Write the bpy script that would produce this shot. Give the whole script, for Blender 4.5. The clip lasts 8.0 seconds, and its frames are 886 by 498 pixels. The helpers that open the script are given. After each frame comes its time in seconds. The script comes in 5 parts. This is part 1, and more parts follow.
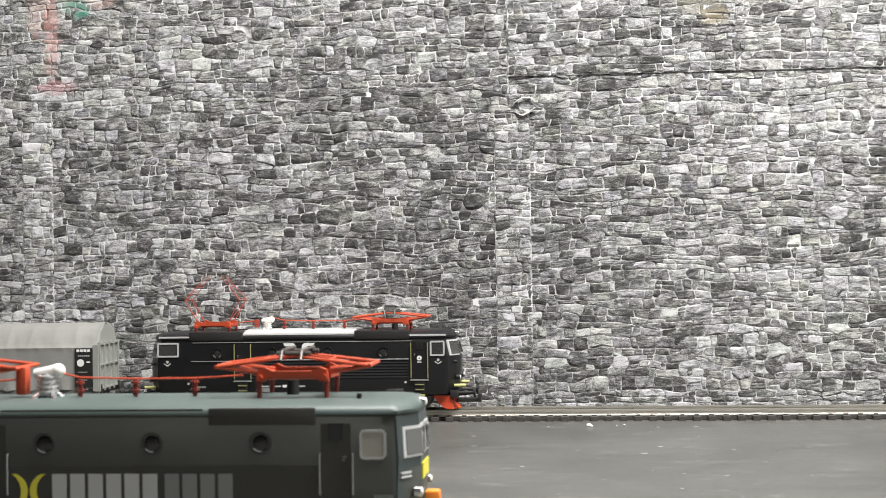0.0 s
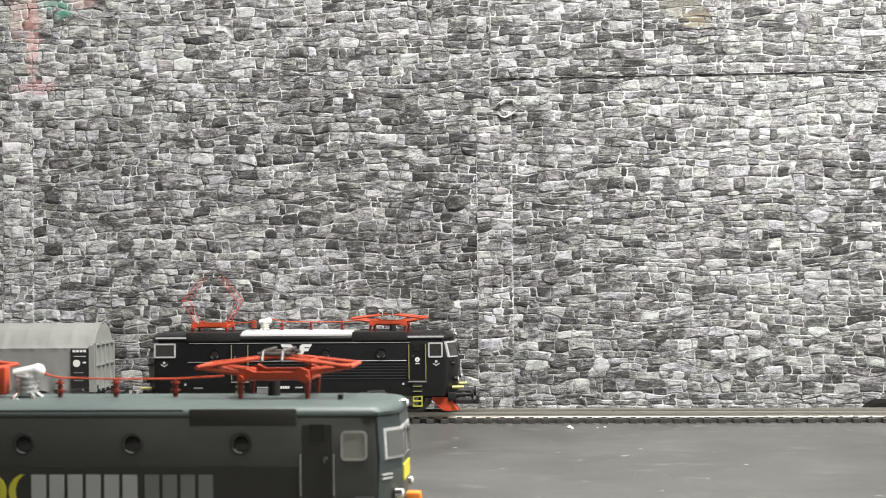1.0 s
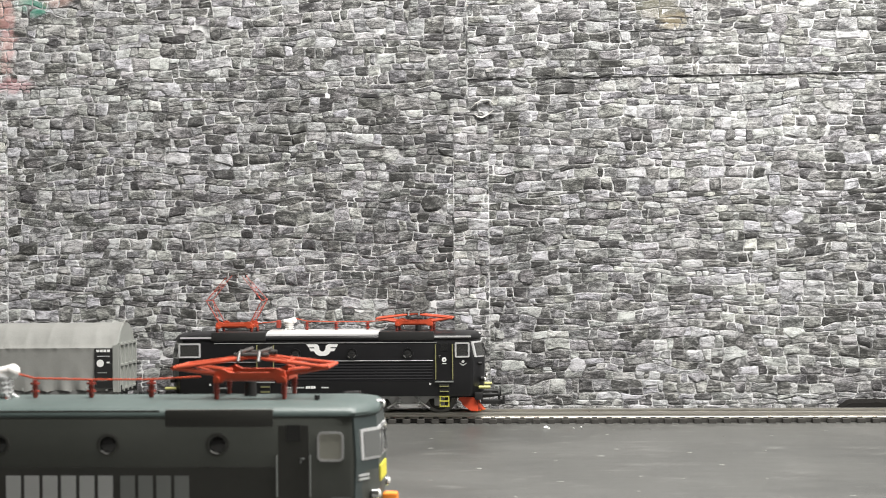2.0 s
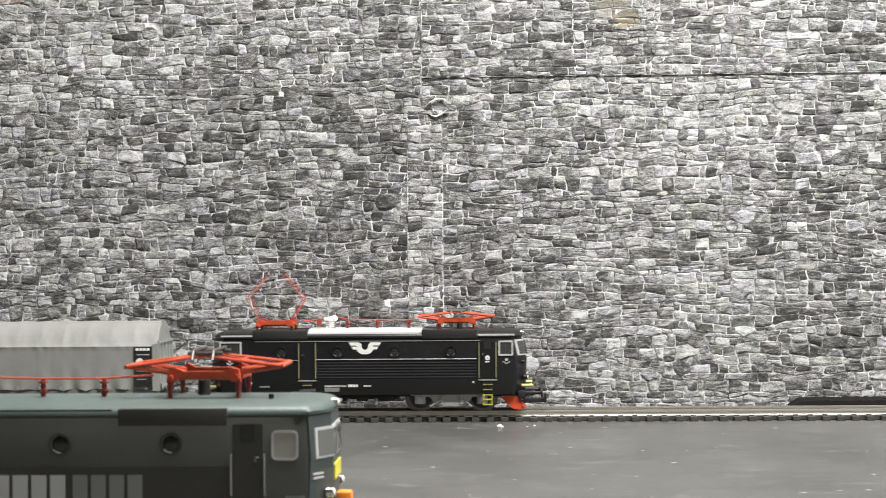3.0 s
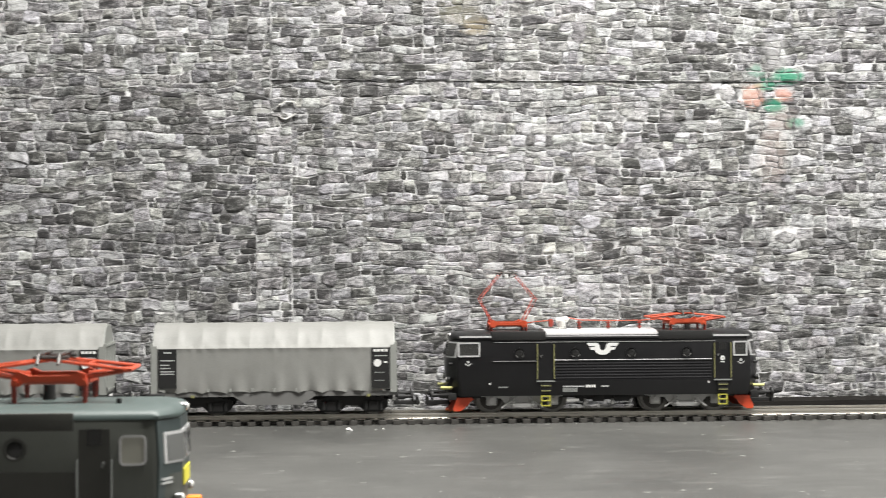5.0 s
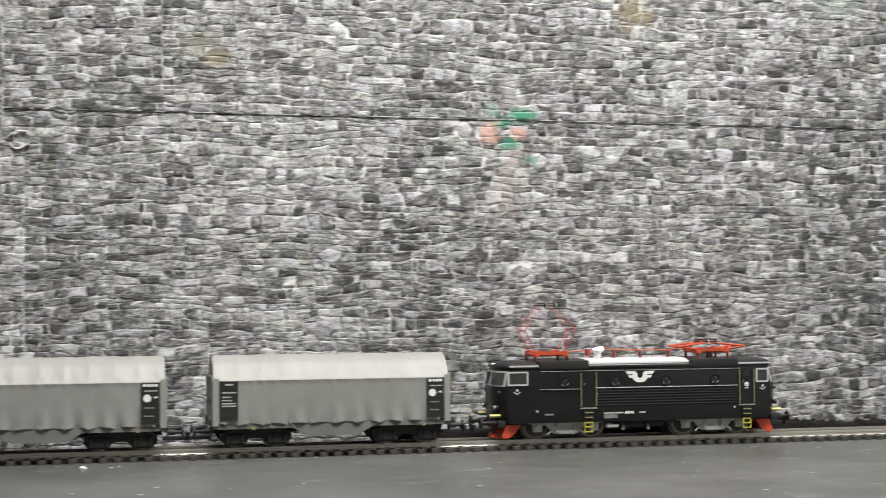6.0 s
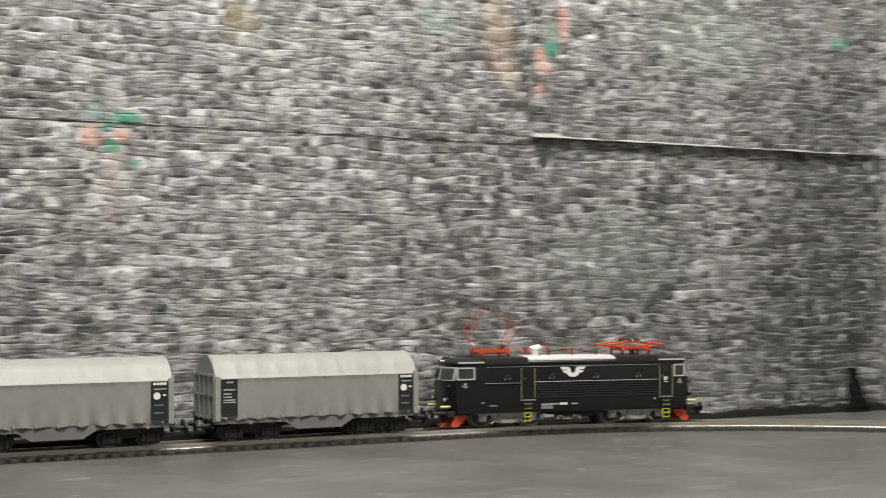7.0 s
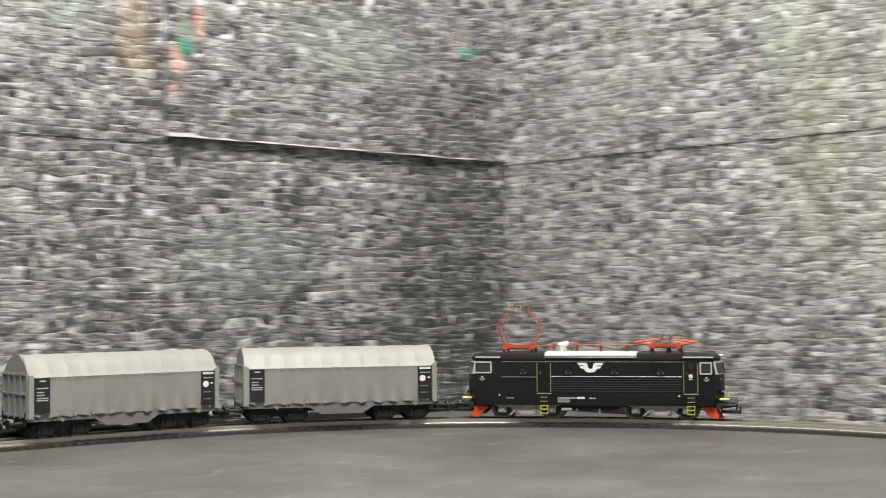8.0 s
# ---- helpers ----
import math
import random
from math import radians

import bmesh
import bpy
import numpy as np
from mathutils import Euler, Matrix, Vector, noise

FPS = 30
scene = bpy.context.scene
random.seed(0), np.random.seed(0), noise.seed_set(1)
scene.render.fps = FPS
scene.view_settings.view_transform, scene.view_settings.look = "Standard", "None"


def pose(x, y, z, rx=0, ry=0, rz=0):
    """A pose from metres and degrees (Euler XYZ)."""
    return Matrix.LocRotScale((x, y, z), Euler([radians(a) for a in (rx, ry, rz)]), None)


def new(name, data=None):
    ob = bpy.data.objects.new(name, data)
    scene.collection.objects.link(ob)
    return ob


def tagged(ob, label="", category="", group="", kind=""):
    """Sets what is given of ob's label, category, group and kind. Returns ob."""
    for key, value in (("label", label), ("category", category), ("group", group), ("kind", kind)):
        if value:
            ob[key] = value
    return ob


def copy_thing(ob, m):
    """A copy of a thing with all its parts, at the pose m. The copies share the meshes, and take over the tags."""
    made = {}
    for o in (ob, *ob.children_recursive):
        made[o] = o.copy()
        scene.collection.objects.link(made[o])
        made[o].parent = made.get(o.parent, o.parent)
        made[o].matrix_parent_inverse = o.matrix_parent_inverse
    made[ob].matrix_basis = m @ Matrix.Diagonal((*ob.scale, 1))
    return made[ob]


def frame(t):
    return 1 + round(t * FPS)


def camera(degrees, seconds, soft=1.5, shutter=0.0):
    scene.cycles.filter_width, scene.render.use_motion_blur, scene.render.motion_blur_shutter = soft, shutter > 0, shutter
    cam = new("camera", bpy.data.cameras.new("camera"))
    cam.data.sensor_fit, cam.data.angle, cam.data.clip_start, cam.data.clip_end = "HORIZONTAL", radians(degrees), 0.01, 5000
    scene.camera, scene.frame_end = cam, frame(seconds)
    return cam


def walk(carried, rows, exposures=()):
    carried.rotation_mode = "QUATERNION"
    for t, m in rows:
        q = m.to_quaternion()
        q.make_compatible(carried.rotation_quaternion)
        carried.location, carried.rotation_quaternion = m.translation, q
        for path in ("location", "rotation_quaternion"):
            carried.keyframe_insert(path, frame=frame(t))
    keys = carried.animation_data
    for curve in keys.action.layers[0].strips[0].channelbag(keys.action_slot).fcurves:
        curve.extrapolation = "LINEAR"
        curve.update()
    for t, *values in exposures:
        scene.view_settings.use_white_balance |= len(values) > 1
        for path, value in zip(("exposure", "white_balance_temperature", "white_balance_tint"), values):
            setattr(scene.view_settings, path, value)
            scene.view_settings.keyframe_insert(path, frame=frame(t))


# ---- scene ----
# the camera: a phone held close over the layout, turning to follow the train
cam = camera(32.9, 8.0, soft=1.0, shutter=0.50)
CAMERA_ROWS = [
    (0.0, 0.0000, 0.0000, 0.0810, 90.408, 0.865, 5.477),
    (0.5, -0.0000, 0.0003, 0.0808, 90.474, 0.766, 5.455),
    (1.0, -0.0003, 0.0003, 0.0808, 90.482, 0.607, 4.751),
    (1.2, -0.0003, 0.0003, 0.0808, 90.475, 0.593, 4.661),
    (2.3, -0.0006, 0.0005, 0.0810, 90.480, 0.513, 3.634),
    (2.5, -0.0006, 0.0005, 0.0810, 90.489, 0.497, 3.440),
    (2.6, -0.0007, 0.0004, 0.0810, 90.470, 0.492, 3.091),
    (2.7, -0.0007, 0.0003, 0.0810, 90.491, 0.483, 2.794),
    (3.0, -0.0009, -0.0001, 0.0809, 90.412, 0.472, 2.051),
    (3.5, -0.0006, -0.0004, 0.0811, 90.396, 0.386, 1.865),
    (3.6, -0.0007, -0.0005, 0.0810, 90.429, 0.400, 1.819),
    (3.8, -0.0010, -0.0008, 0.0809, 90.459, 0.423, 1.541),
    (3.9, -0.0012, -0.0010, 0.0808, 90.458, 0.431, 0.931),
    (4.0, -0.0013, -0.0011, 0.0807, 90.503, 0.447, 0.119),
    (4.2, -0.0014, -0.0011, 0.0807, 90.440, 0.338, -0.918),
    (5.3, -0.0023, -0.0010, 0.0810, 90.605, 0.229, -5.813),
    (5.4, -0.0023, -0.0010, 0.0810, 90.661, 0.200, -6.664),
    (5.5, -0.0024, -0.0010, 0.0810, 90.641, 0.177, -7.474),
    (5.6, -0.0027, -0.0012, 0.0809, 90.883, 0.192, -8.668),
    (5.7, -0.0031, -0.0015, 0.0807, 91.096, 0.224, -9.717),
    (5.8, -0.0034, -0.0017, 0.0806, 91.433, 0.250, -11.450),
    (6.0, -0.0041, -0.0022, 0.0803, 91.793, 0.284, -13.794),
    (6.1, -0.0035, -0.0031, 0.0801, 91.800, 0.273, -14.609),
    (6.3, -0.0022, -0.0049, 0.0796, 91.990, 0.308, -16.907),
    (6.5, -0.0010, -0.0067, 0.0791, 92.005, 0.254, -19.044),
    (6.6, -0.0011, -0.0070, 0.0798, 92.004, 0.244, -21.558),
    (6.7, -0.0012, -0.0073, 0.0804, 92.011, 0.211, -23.309),
    (6.8, -0.0013, -0.0076, 0.0811, 91.950, 0.211, -25.055),
    (6.9, -0.0014, -0.0079, 0.0817, 91.849, 0.211, -26.388),
    (7.0, -0.0015, -0.0082, 0.0824, 91.785, 0.176, -28.549),
    (7.1, -0.0018, -0.0077, 0.0818, 91.829, 0.221, -29.782),
    (7.3, -0.0023, -0.0067, 0.0807, 91.754, 0.230, -33.140),
    (7.5, -0.0028, -0.0057, 0.0795, 91.908, 0.311, -35.710),
    (7.6, -0.0033, -0.0053, 0.0796, 91.926, 0.336, -37.473),
    (7.7, -0.0037, -0.0050, 0.0797, 91.888, 0.353, -38.745),
    (7.8, -0.0042, -0.0046, 0.0798, 91.919, 0.376, -40.085),
    (7.9, -0.0046, -0.0043, 0.0799, 91.929, 0.403, -41.048),
    (8.0, -0.0051, -0.0039, 0.0800, 91.909, 0.423, -42.718),
]
EXPOSURES = [(0.0, 0.08, 6550, 10), (4.0, 0.03, 6550, 10), (5.5, -0.12, 6550, 10), (6.5, -0.50, 6650, 10), (7.0, -0.50, 6850, 10), (7.5, -0.24, 6850, 10), (8.0, -0.24, 6850, 8)]
cam.data.dof.use_dof, cam.data.dof.focus_distance, cam.data.dof.aperture_fstop = True, 0.76, 55.0
walk(cam, [(t, pose(x, y, z, rx, ry, rz)) for t, x, y, z, rx, ry, rz in CAMERA_ROWS], EXPOSURES)

# plan of the layout, metres
TRACK_Y = 0.7603      # axis of the far track
WALL_Y = 0.7943       # face of the back wall
WALL_X = 0.7960       # face of the side wall
CURVE_X, CURVE_R = 0.440, 0.3217
NEAR_Y = 0.3905       # axis of the near track
RAIL_TOP = 0.0052
ROOM_TOP = 1.02

# ---- light: one long ceiling lamp, and the faint glow of the room ----
world = bpy.data.worlds.new("world")
scene.world = world
world.use_nodes = True
world.node_tree.nodes["Background"].inputs["Color"].default_value = (1.0, 0.98, 0.95, 1)
world.node_tree.nodes["Background"].inputs["Strength"].default_value = 0.15


def ceiling_light(x, y, sx, sy, watts):
    lamp = bpy.data.lights.new("ceiling_light", "AREA")
    lamp.shape, lamp.size, lamp.size_y, lamp.energy = "RECTANGLE", sx, sy, watts
    lamp.color = (1.0, 0.985, 0.955)
    ob = new("ceiling_light_glow", lamp)
    ob.matrix_basis = pose(x, y, ROOM_TOP - 0.035)
    return ob


ceiling_light(0.30, 0.38, 0.78, 0.26, 33.0)

# ---- materials ----


def nodes_of(name):
    m = bpy.data.materials.new(name)
    m.use_nodes = True
    return m, m.node_tree.nodes, m.node_tree.links, m.node_tree.nodes["Principled BSDF"]


def noise_node(n, l, scale, detail=4.0, coord="Object", stretch=None, rough=0.6):
    tc = n.new("ShaderNodeTexCoord")
    src = tc.outputs[coord]
    if stretch:
        mp = n.new("ShaderNodeMapping")
        mp.inputs["Scale"].default_value = stretch
        l.new(src, mp.inputs["Vector"])
        src = mp.outputs["Vector"]
    t = n.new("ShaderNodeTexNoise")
    t.inputs["Scale"].default_value, t.inputs["Detail"].default_value, t.inputs["Roughness"].default_value = scale, detail, rough
    l.new(src, t.inputs["Vector"])
    return t.outputs["Fac"]


def math_node(n, l, op, a, b=None, c=None):
    m = n.new("ShaderNodeMath")
    m.operation = op
    for i, v in enumerate((a, b, c)):
        if v is None:
            continue
        if isinstance(v, (int, float)):
            m.inputs[i].default_value = v
        else:
            l.new(v, m.inputs[i])
    return m.outputs[0]


def mix_node(n, l, fac, a, b, blend="MIX"):
    m = n.new("ShaderNodeMix")
    m.data_type, m.blend_type = "RGBA", blend
    for i, v in ((0, fac), (6, a), (7, b)):
        if isinstance(v, (int, float)):
            m.inputs[i].default_value = v
        elif isinstance(v, tuple):
            m.inputs[i].default_value = (*v, 1)
        else:
            l.new(v, m.inputs[i])
    return m.outputs[2]


def ramp_node(n, l, fac, stops):
    r = n.new("ShaderNodeValToRGB")
    while len(r.color_ramp.elements) < len(stops):
        r.color_ramp.elements.new(0.5)
    for e, (p, c) in zip(r.color_ramp.elements, stops):
        e.position, e.color = p, (*c, 1) if isinstance(c, tuple) else (c, c, c, 1)
    l.new(fac, r.inputs["Fac"])
    return r.outputs["Color"]


def paint(name, col, rough=0.5, metal=0.0, var=0.2, scale=300.0, bump=0.0, dust=0.06):
    """Painted or moulded surface with fine grain and larger dull patches."""
    m, n, l, b = nodes_of(name)
    fine = noise_node(n, l, scale * 4, 3)
    wide = noise_node(n, l, scale * 0.25, 4)
    lo, hi = tuple(c * (1 - var) for c in col), tuple(min(1, c * (1 + var)) for c in col)
    c = mix_node(n, l, wide, lo, hi)
    d = math_node(n, l, "MULTIPLY", math_node(n, l, "SMOOTH_MIN", fine, wide, 0.3), dust)
    c = mix_node(n, l, d, c, (0.55, 0.53, 0.50))
    l.new(c, b.inputs["Base Color"])
    l.new(math_node(n, l, "ADD", math_node(n, l, "MULTIPLY", wide, 0.25), rough - 0.1), b.inputs["Roughness"])
    b.inputs["Metallic"].default_value = metal
    if bump:
        bp = n.new("ShaderNodeBump")
        bp.inputs["Strength"].default_value, bp.inputs["Distance"].default_value = bump, 0.0004
        l.new(fine, bp.inputs["Height"])
        l.new(bp.outputs["Normal"], b.inputs["Normal"])
    return m


# stains on the printed stone sheets: x (or y on the side wall), z, half width, half height, colour, strength
BACK_STAINS = [
    (0.2364, 0.1805, 0.0085, 0.0048, (0.03, 0.30, 0.17), 0.95), (0.2253, 0.1755, 0.0065, 0.0036, (0.03, 0.30, 0.17), 0.85), (0.2297, 0.1644, 0.0060, 0.0045, (0.03, 0.28, 0.17), 0.9),
    (0.2411, 0.1555, 0.0050, 0.0028, (0.03, 0.28, 0.17), 0.8), (0.2199, 0.1828, 0.0050, 0.0036, (0.25, 0.45, 0.36), 0.6), (0.2176, 0.1695, 0.0068, 0.0070, (0.72, 0.38, 0.29), 0.7),
    (0.2345, 0.1706, 0.0055, 0.0042, (0.72, 0.36, 0.27), 0.75), (0.2310, 0.1930, 0.0075, 0.0110, (0.72, 0.72, 0.72), 0.45), (0.2340, 0.1570, 0.0090, 0.0070, (0.45, 0.38, 0.35), 0.5), (0.2290, 0.1384, 0.0085, 0.0190, (0.45, 0.36, 0.33), 0.4),
    (0.5108, 0.2385, 0.0072, 0.0066, (0.02, 0.27, 0.17), 0.97), (0.5110, 0.2500, 0.0070, 0.0075, (0.32, 0.42, 0.34), 0.6), (0.5035, 0.2345, 0.0050, 0.0060, (0.72, 0.33, 0.26), 0.65), (0.5060, 0.2255, 0.0062, 0.0055, (0.70, 0.36, 0.28), 0.65),
    (0.5205, 0.2560, 0.0045, 0.0120, (0.72, 0.35, 0.28), 0.65), (0.5030, 0.2110, 0.0042, 0.0055, (0.72, 0.38, 0.31), 0.55),
    (0.4740, 0.2445, 0.0130, 0.0260, (0.52, 0.37, 0.22), 0.38), (0.4820, 0.2200, 0.0100, 0.0090, (0.50, 0.38, 0.25), 0.32), (0.4300, 0.2540, 0.0160, 0.0140, (0.30, 0.42, 0.35), 0.35), (0.3030, 0.2400, 0.0120, 0.0120, (0.46, 0.36, 0.20), 0.4),
    (0.7545, 0.2610, 0.0085, 0.0050, (0.02, 0.26, 0.17), 0.95), (0.7500, 0.2720, 0.0085, 0.0110, (0.40, 0.36, 0.34), 0.55),
    (0.640, 0.255, 0.05, 0.025, (0.40, 0.50, 0.42), 0.35), (0.560, 0.105, 0.05, 0.03, (0.35, 0.45, 0.40), 0.2),
    (-0.2730, 0.2205, 0.0075, 0.0050, (0.05, 0.26, 0.18), 0.85), (-0.2800, 0.2220, 0.0080, 0.0040, (0.20, 0.34, 0.28), 0.5), (-0.2885, 0.2080, 0.0045, 0.0260, (0.66, 0.36, 0.34), 0.6), (-0.2960, 0.2180, 0.0070, 0.0130, (0.60, 0.36, 0.30), 0.4), (-0.2620, 0.2240, 0.0080, 0.0050, (0.62, 0.38, 0.32), 0.45),
    (-0.286, 0.178, 0.012, 0.004, (0.68, 0.36, 0.38), 0.5), (0.0690, 0.2060, 0.0080, 0.0050, (0.42, 0.34, 0.20), 0.5), (0.0600, 0.2130, 0.0140, 0.0070, (0.36, 0.34, 0.24), 0.4),
    (-0.045, 0.160, 0.006, 0.005, (0.80, 0.80, 0.76), 0.5),
]
# paler and darker fields over the stones, darkest beside the room corner: x, z, half width, half height, shift of tone
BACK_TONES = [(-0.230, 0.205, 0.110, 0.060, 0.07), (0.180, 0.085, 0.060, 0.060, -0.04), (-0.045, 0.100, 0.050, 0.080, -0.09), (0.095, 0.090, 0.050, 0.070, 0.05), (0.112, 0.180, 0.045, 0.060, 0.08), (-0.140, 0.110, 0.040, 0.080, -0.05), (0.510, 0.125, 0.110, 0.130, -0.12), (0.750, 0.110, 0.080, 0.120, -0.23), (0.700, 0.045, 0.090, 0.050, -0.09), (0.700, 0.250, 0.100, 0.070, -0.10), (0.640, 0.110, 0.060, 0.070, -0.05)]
SIDE_STAINS = [
    (0.520, 0.185, 0.030, 0.10, (0.42, 0.43, 0.31), 0.32), (0.545, 0.245, 0.020, 0.03, (0.30, 0.38, 0.28), 0.3), (0.512, 0.165, 0.010, 0.012, (0.55, 0.52, 0.30), 0.15),
    (0.475, 0.190, 0.016, 0.12, (0.55, 0.54, 0.46), 0.3), (0.690, 0.225, 0.05, 0.03, (0.42, 0.45, 0.42), 0.2),
]


def stone(name, axis, stains, per_object, lift=0.0, tones=()):
    """Grey stone print: every stone its own tone, cloudy marks and hard light and dark flecks inside it."""
    m, n, l, b = nodes_of(name)
    if per_object:
        rnd = n.new("ShaderNodeObjectInfo").outputs["Random"]
    else:
        rnd = n.new("ShaderNodeNewGeometry").outputs["Random Per Island"]
    geo = n.new("ShaderNodeNewGeometry")
    sep = n.new("ShaderNodeSeparateXYZ")
    l.new(geo.outputs["Position"], sep.inputs[0])
    u, z = sep.outputs[axis], sep.outputs["Z"]
    com = n.new("ShaderNodeCombineXYZ")
    l.new(u, com.inputs[0]), l.new(z, com.inputs[1]), l.new(math_node(n, l, "MULTIPLY", rnd, 3.0), com.inputs[2])

    def tex(scale, detail, sx=1.0, sz=1.0, rough=0.6, dist=0.0):
        mp = n.new("ShaderNodeMapping")
        mp.inputs["Scale"].default_value = (sx, sz, 1)
        l.new(com.outputs[0], mp.inputs["Vector"])
        t = n.new("ShaderNodeTexNoise")
        t.inputs["Scale"].default_value, t.inputs["Detail"].default_value = scale, detail
        t.inputs["Roughness"].default_value, t.inputs["Distortion"].default_value = rough, dist
        l.new(mp.outputs[0], t.inputs["Vector"])
        return t.outputs["Fac"]

    cloud = tex(190, 3, 0.7, 1.7, 0.6, 0.9)
    fleck = tex(620, 5, 0.45, 1.8, 0.76, 2.6)
    patch = tex(42, 2, 0.8, 1.5, 0.5, 0.4)
    broad = tex(9, 3)
    v = math_node(n, l, "MULTIPLY_ADD", rnd, 0.27, 0.297 + lift)
    for tx, k in ((cloud, 1.35), (fleck, 2.15), (patch, 0.95), (broad, 0.8)):
        v = math_node(n, l, "ADD", v, math_node(n, l, "MULTIPLY_ADD", tx, k, -0.5 * k))
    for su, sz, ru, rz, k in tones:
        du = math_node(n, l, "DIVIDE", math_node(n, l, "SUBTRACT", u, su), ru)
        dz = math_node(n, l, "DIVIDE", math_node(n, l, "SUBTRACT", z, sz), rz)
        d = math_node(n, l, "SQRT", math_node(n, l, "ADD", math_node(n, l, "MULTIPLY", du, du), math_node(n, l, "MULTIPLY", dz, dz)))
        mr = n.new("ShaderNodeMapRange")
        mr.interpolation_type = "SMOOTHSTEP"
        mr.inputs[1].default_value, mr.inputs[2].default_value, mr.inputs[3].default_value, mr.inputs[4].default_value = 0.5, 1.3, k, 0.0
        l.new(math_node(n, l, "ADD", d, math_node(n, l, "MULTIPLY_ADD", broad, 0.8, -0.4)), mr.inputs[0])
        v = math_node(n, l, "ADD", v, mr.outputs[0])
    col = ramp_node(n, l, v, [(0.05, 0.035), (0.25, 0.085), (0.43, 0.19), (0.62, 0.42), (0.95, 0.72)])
    tint = mix_node(n, l, rnd, (1.0, 0.985, 0.955), (0.97, 0.985, 1.0))
    col = mix_node(n, l, 1.0, col, tint, "MULTIPLY")
    cast = ramp_node(n, l, tex(13, 2), [(0.38, (0.985, 1.0, 0.955)), (0.62, (1.0, 0.975, 1.03))])
    col = mix_node(n, l, 1.0, col, cast, "MULTIPLY")
    wob = math_node(n, l, "MULTIPLY_ADD", tex(150, 4), 1.7, -0.85)
    for su, sz, ru, rz, sc, k in stains:
        du = math_node(n, l, "DIVIDE", math_node(n, l, "SUBTRACT", u, su), ru)
        dz = math_node(n, l, "DIVIDE", math_node(n, l, "SUBTRACT", z, sz), rz)
        d = math_node(n, l, "SQRT", math_node(n, l, "ADD", math_node(n, l, "MULTIPLY", du, du), math_node(n, l, "MULTIPLY", dz, dz)))
        d = math_node(n, l, "ADD", d, wob)
        mr = n.new("ShaderNodeMapRange")
        mr.interpolation_type = "SMOOTHSTEP"
        mr.inputs[1].default_value, mr.inputs[2].default_value, mr.inputs[3].default_value, mr.inputs[4].default_value = 0.45, 1.25, k, 0.0
        l.new(d, mr.inputs[0])
        col = mix_node(n, l, mr.outputs[0], col, mix_node(n, l, 0.18, sc, col))
    l.new(col, b.inputs["Base Color"])
    b.inputs["Roughness"].default_value = 0.55
    b.inputs["Specular IOR Level"].default_value = 0.35
    bp = n.new("ShaderNodeBump")
    bp.inputs["Strength"].default_value, bp.inputs["Distance"].default_value = 0.2, 0.0003
    l.new(fleck, bp.inputs["Height"]), l.new(bp.outputs["Normal"], b.inputs["Normal"])
    return m


def mortar_material():
    """Printed joints: pale lines that fade into dark gaps."""
    m, n, l, b = nodes_of("pale_mortar")
    v = math_node(n, l, "ADD", math_node(n, l, "MULTIPLY", noise_node(n, l, 110, 3), 0.75), math_node(n, l, "MULTIPLY", noise_node(n, l, 700, 3), 0.25))
    l.new(ramp_node(n, l, v, [(0.38, 0.05), (0.47, 0.20), (0.53, 0.52), (0.60, 0.78)]), b.inputs["Base Color"])
    b.inputs["Roughness"].default_value = 0.6
    return m


def board_material():
    """Dark grey painted board with dust, faint brush streaks and pale scuffs."""
    m, n, l, b = nodes_of("board_paint")
    grain = noise_node(n, l, 900, 4)
    wide = noise_node(n, l, 12, 5)
    streak = noise_node(n, l, 160, 4, stretch=(0.18, 1.0, 1.0))
    scuff = noise_node(n, l, 75, 6, stretch=(0.5, 1.3, 1.0), rough=0.75)
    v = math_node(n, l, "ADD", math_node(n, l, "MULTIPLY", wide, 0.6), math_node(n, l, "ADD", math_node(n, l, "MULTIPLY", grain, 0.35), math_node(n, l, "MULTIPLY", streak, 0.3)))
    col = ramp_node(n, l, v, [(0.35, (0.050, 0.051, 0.049)), (0.62, (0.086, 0.086, 0.081)), (0.85, (0.125, 0.124, 0.117))])
    sc = ramp_node(n, l, scuff, [(0.57, 0.0), (0.63, 0.5), (0.72, 1.0)])
    col = mix_node(n, l, math_node(n, l, "MULTIPLY", sc, 0.32), col, (0.36, 0.36, 0.34))
    l.new(col, b.inputs["Base Color"])
    l.new(math_node(n, l, "MULTIPLY_ADD", wide, 0.25, 0.26), b.inputs["Roughness"])
    bp = n.new("ShaderNodeBump")
    bp.inputs["Strength"].default_value, bp.inputs["Distance"].default_value = 0.3, 0.0004
    l.new(math_node(n, l, "ADD", grain, streak), bp.inputs["Height"]), l.new(bp.outputs["Normal"], b.inputs["Normal"])
    return m


def glass_material(name, tint, alpha):
    m, n, l, b = nodes_of(name)
    b.inputs["Base Color"].default_value = (*tint, 1)
    b.inputs["Roughness"].default_value = 0.06
    b.inputs["Alpha"].default_value = alpha
    b.inputs["Specular IOR Level"].default_value = 0.8
    return m


